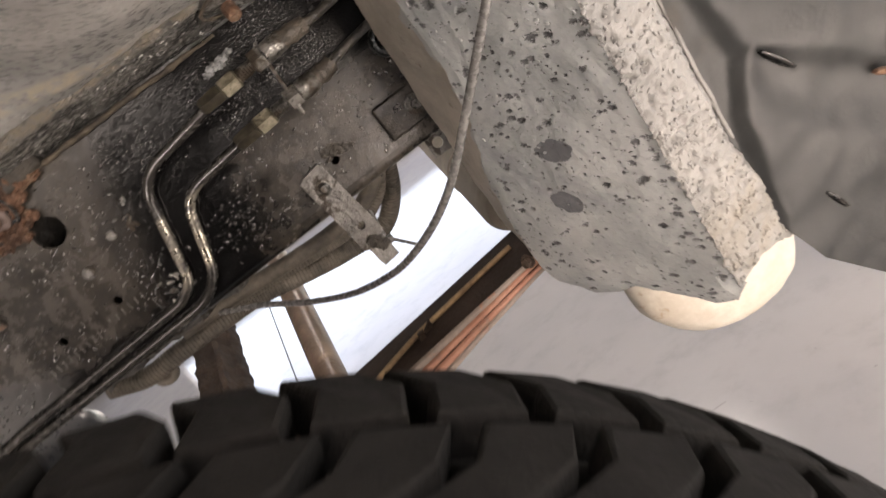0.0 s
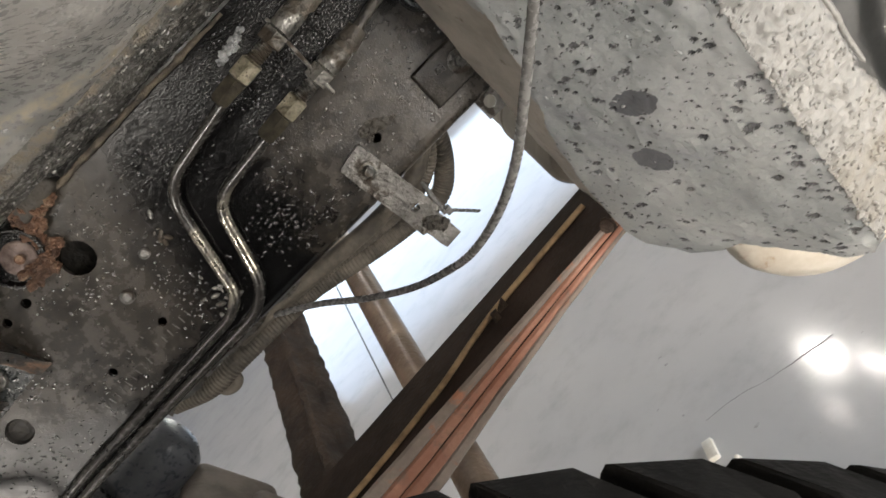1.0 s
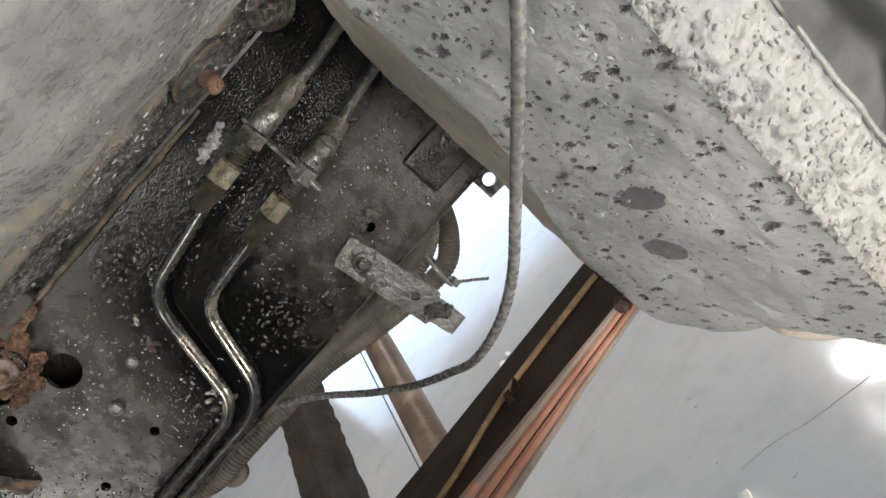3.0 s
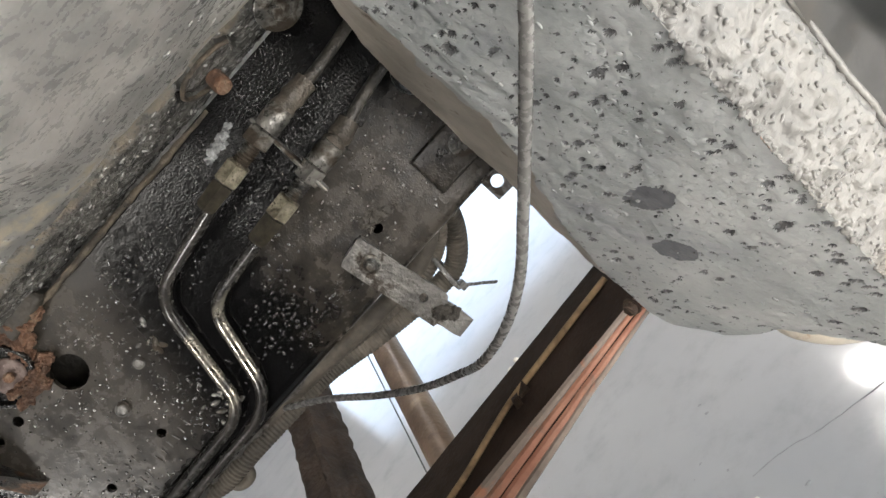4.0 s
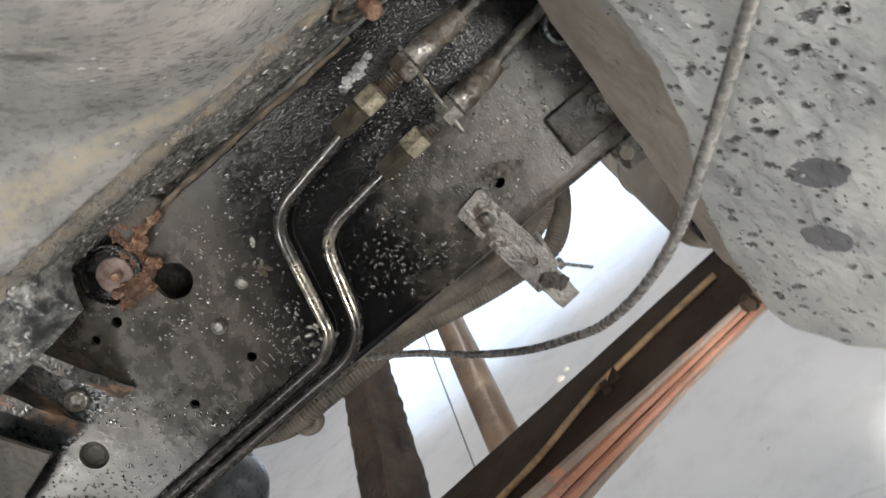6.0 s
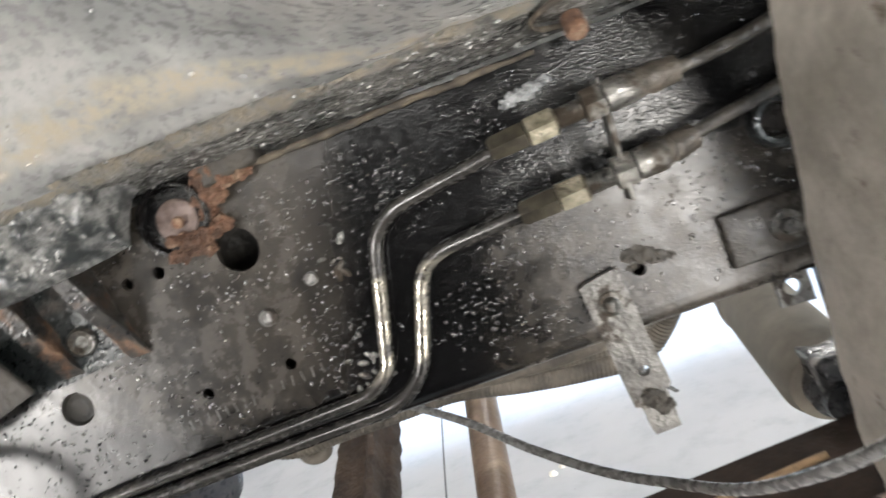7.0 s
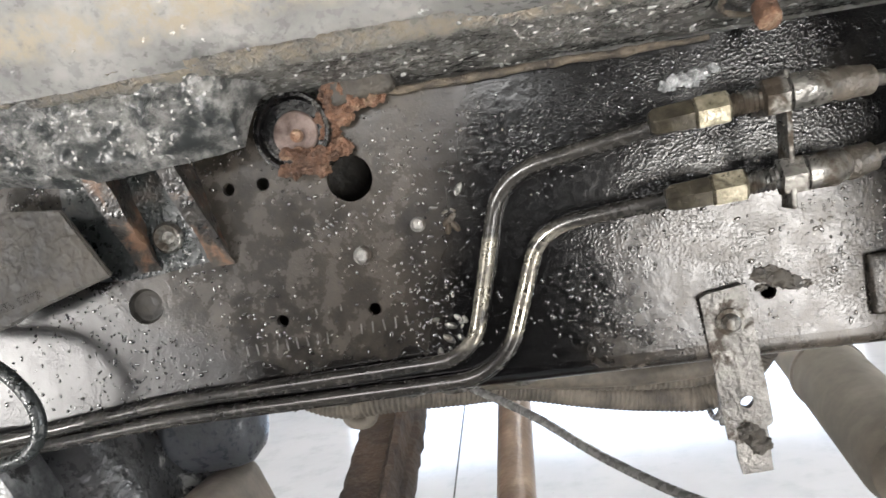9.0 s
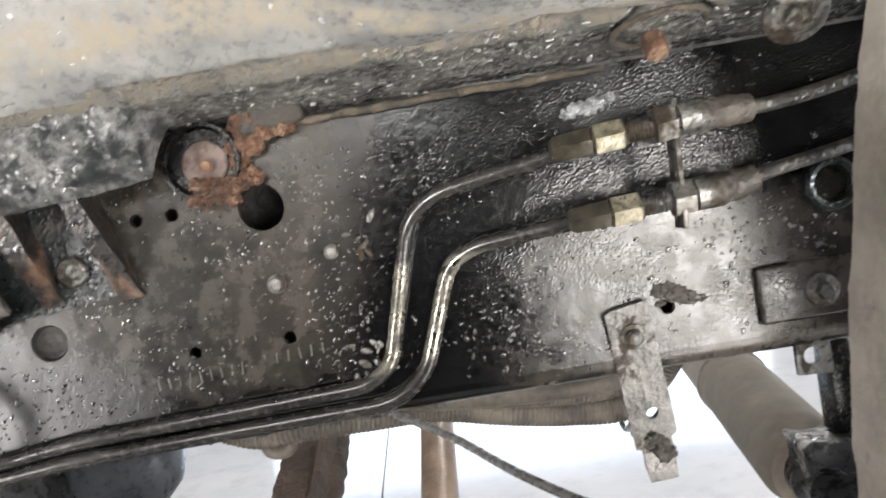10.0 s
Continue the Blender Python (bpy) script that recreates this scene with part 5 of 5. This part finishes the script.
bmesh.ops.create_icosphere(bm, subdivisions=2, radius=0.004)
for v in bm.verts:
    v.co += v.normal * lumps(v.co, 200, 0.002)
part("grain", bm, WHITE, bit)
for x, y, s in ((-0.02, 1.05, 2.2), (0.0, 1.07, 1.6)):
    ob = copy_thing(bit, pose(x, y, 0.003, 0, 0, 40))
    ob.scale = (s, s, s * 0.8)

# dark specks of grit
grnd = random.Random(9)
bm = bmesh.new()
spots = [(0.198, 0.254, 0.0028), (0.183, 0.464, 0.0022), (0.185, 0.487, 0.0022), (0.148, 0.357, 0.0012), (0.13, 0.402, 0.0016)]
for i in range(60):
    spots.append((grnd.uniform(-0.1, 0.7), grnd.uniform(0.15, 1.6), grnd.choice((0.0005, 0.0007, 0.0009, 0.0012))))
for x, y, r in spots:
    bmesh.ops.create_icosphere(bm, subdivisions=2, radius=r, matrix=pose(x, y, 0.0003, 0, 0, grnd.uniform(0, 180)) @ Matrix.Diagonal((1.6, 0.8, 0.22, 1)))
for v in bm.verts:
    v.co += Vector((lumps(v.co, 500, 0.0018), lumps(v.co + Vector((4, 0, 0)), 500, 0.0018), 0))
tagged(part("floor_grit", bm, CRACK), "scattered dark specks of grit on the floor", "grit", kind="stuff")

# ---------------------------------------------------------------- wheel
wheel = thing("wheel", "black off-road tyre with deep blocky tread on a steel rim", "wheel", at=(-0.0855, -0.41, 0.296))
R = 0.2988
bm = bmesh.new()
lathe(bm, [(0.19, -0.078), (0.215, -0.088), (0.250, -0.092), (0.272, -0.088), (0.283, -0.078), (0.2865, -0.05), (0.2865, 0.05), (0.283, 0.078), (0.272, 0.088), (0.250, 0.092), (0.215, 0.088), (0.19, 0.078)],
      axis_pose((0, 0, 0), (0, 1, 0)), 96)
tyre = part("tyre", bm, RUBBER, wheel)
bm = bmesh.new()
lathe(bm, [(0.05, -0.02), (0.12, -0.03), (0.165, 0.0), (0.175, -0.07), (0.195, -0.082), (0.197, -0.072), (0.197, 0.072), (0.195, 0.082), (0.175, 0.07), (0.16, 0.02), (0.05, 0.0)], axis_pose((0, 0, 0), (0, 1, 0)), 64)
part("rim", bm, RIM, wheel, "painted steel rim")


def tread_mesh(y0, y1, slant, length, shoulder):
    bm = bmesh.new()
    pts = []
    for rr, grow in ((0.284, 1.05), (R - 0.0035, 1.0), (R - 0.0008, 0.95), (R, 0.86)):
        ring = []
        for y, k in ((y0, -1), (y0, 1), ((y0 + y1) / 2, 1), (y1, 1), (y1, -1), ((y0 + y1) / 2, -1)):
            ang = (k * length / 2 * grow + slant * (y - y0) + (0.006 if y == (y0 + y1) / 2 else 0)) / R
            yy = (y - (y0 + y1) / 2) * grow + (y0 + y1) / 2
            drop = 0.003 * max(0, (abs(yy) - 0.07) / 0.02) if shoulder else 0
            ring.append(bm.verts.new(((rr - drop) * math.sin(ang), yy, (rr - drop) * math.cos(ang))))
        pts.append(ring)
    for a, b in zip(pts, pts[1:]):
        for j in range(6):
            bm.faces.new((a[j], a[(j + 1) % 6], b[(j + 1) % 6], b[j]))
    bm.faces.new(pts[-1])
    bmesh.ops.recalc_face_normals(bm, faces=bm.faces)
    me = bpy.data.meshes.new("tread_block")
    bm.to_mesh(me)
    bm.free()
    me.materials.append(RUBBER)
    return me


COUNT = 62
STEP = 2 * math.pi / COUNT
for y0, y1, slant, length, shift, sh in ((-0.092, -0.050, 0.45, 0.0250, 0.0, True), (-0.0455, -0.002, -0.6, 0.0240, 0.35, False), (0.002, 0.0455, 0.6, 0.0232, 0.6, False), (0.050, 0.092, -0.18, 0.0240, 0.15, True)):
    me = tread_mesh(y0, y1, slant, length, sh)
    for i in range(COUNT):
        ob = new("tread_block", me)
        ob.parent = tyre
        ob.rotation_euler = (0, (i + shift) * STEP, 0)
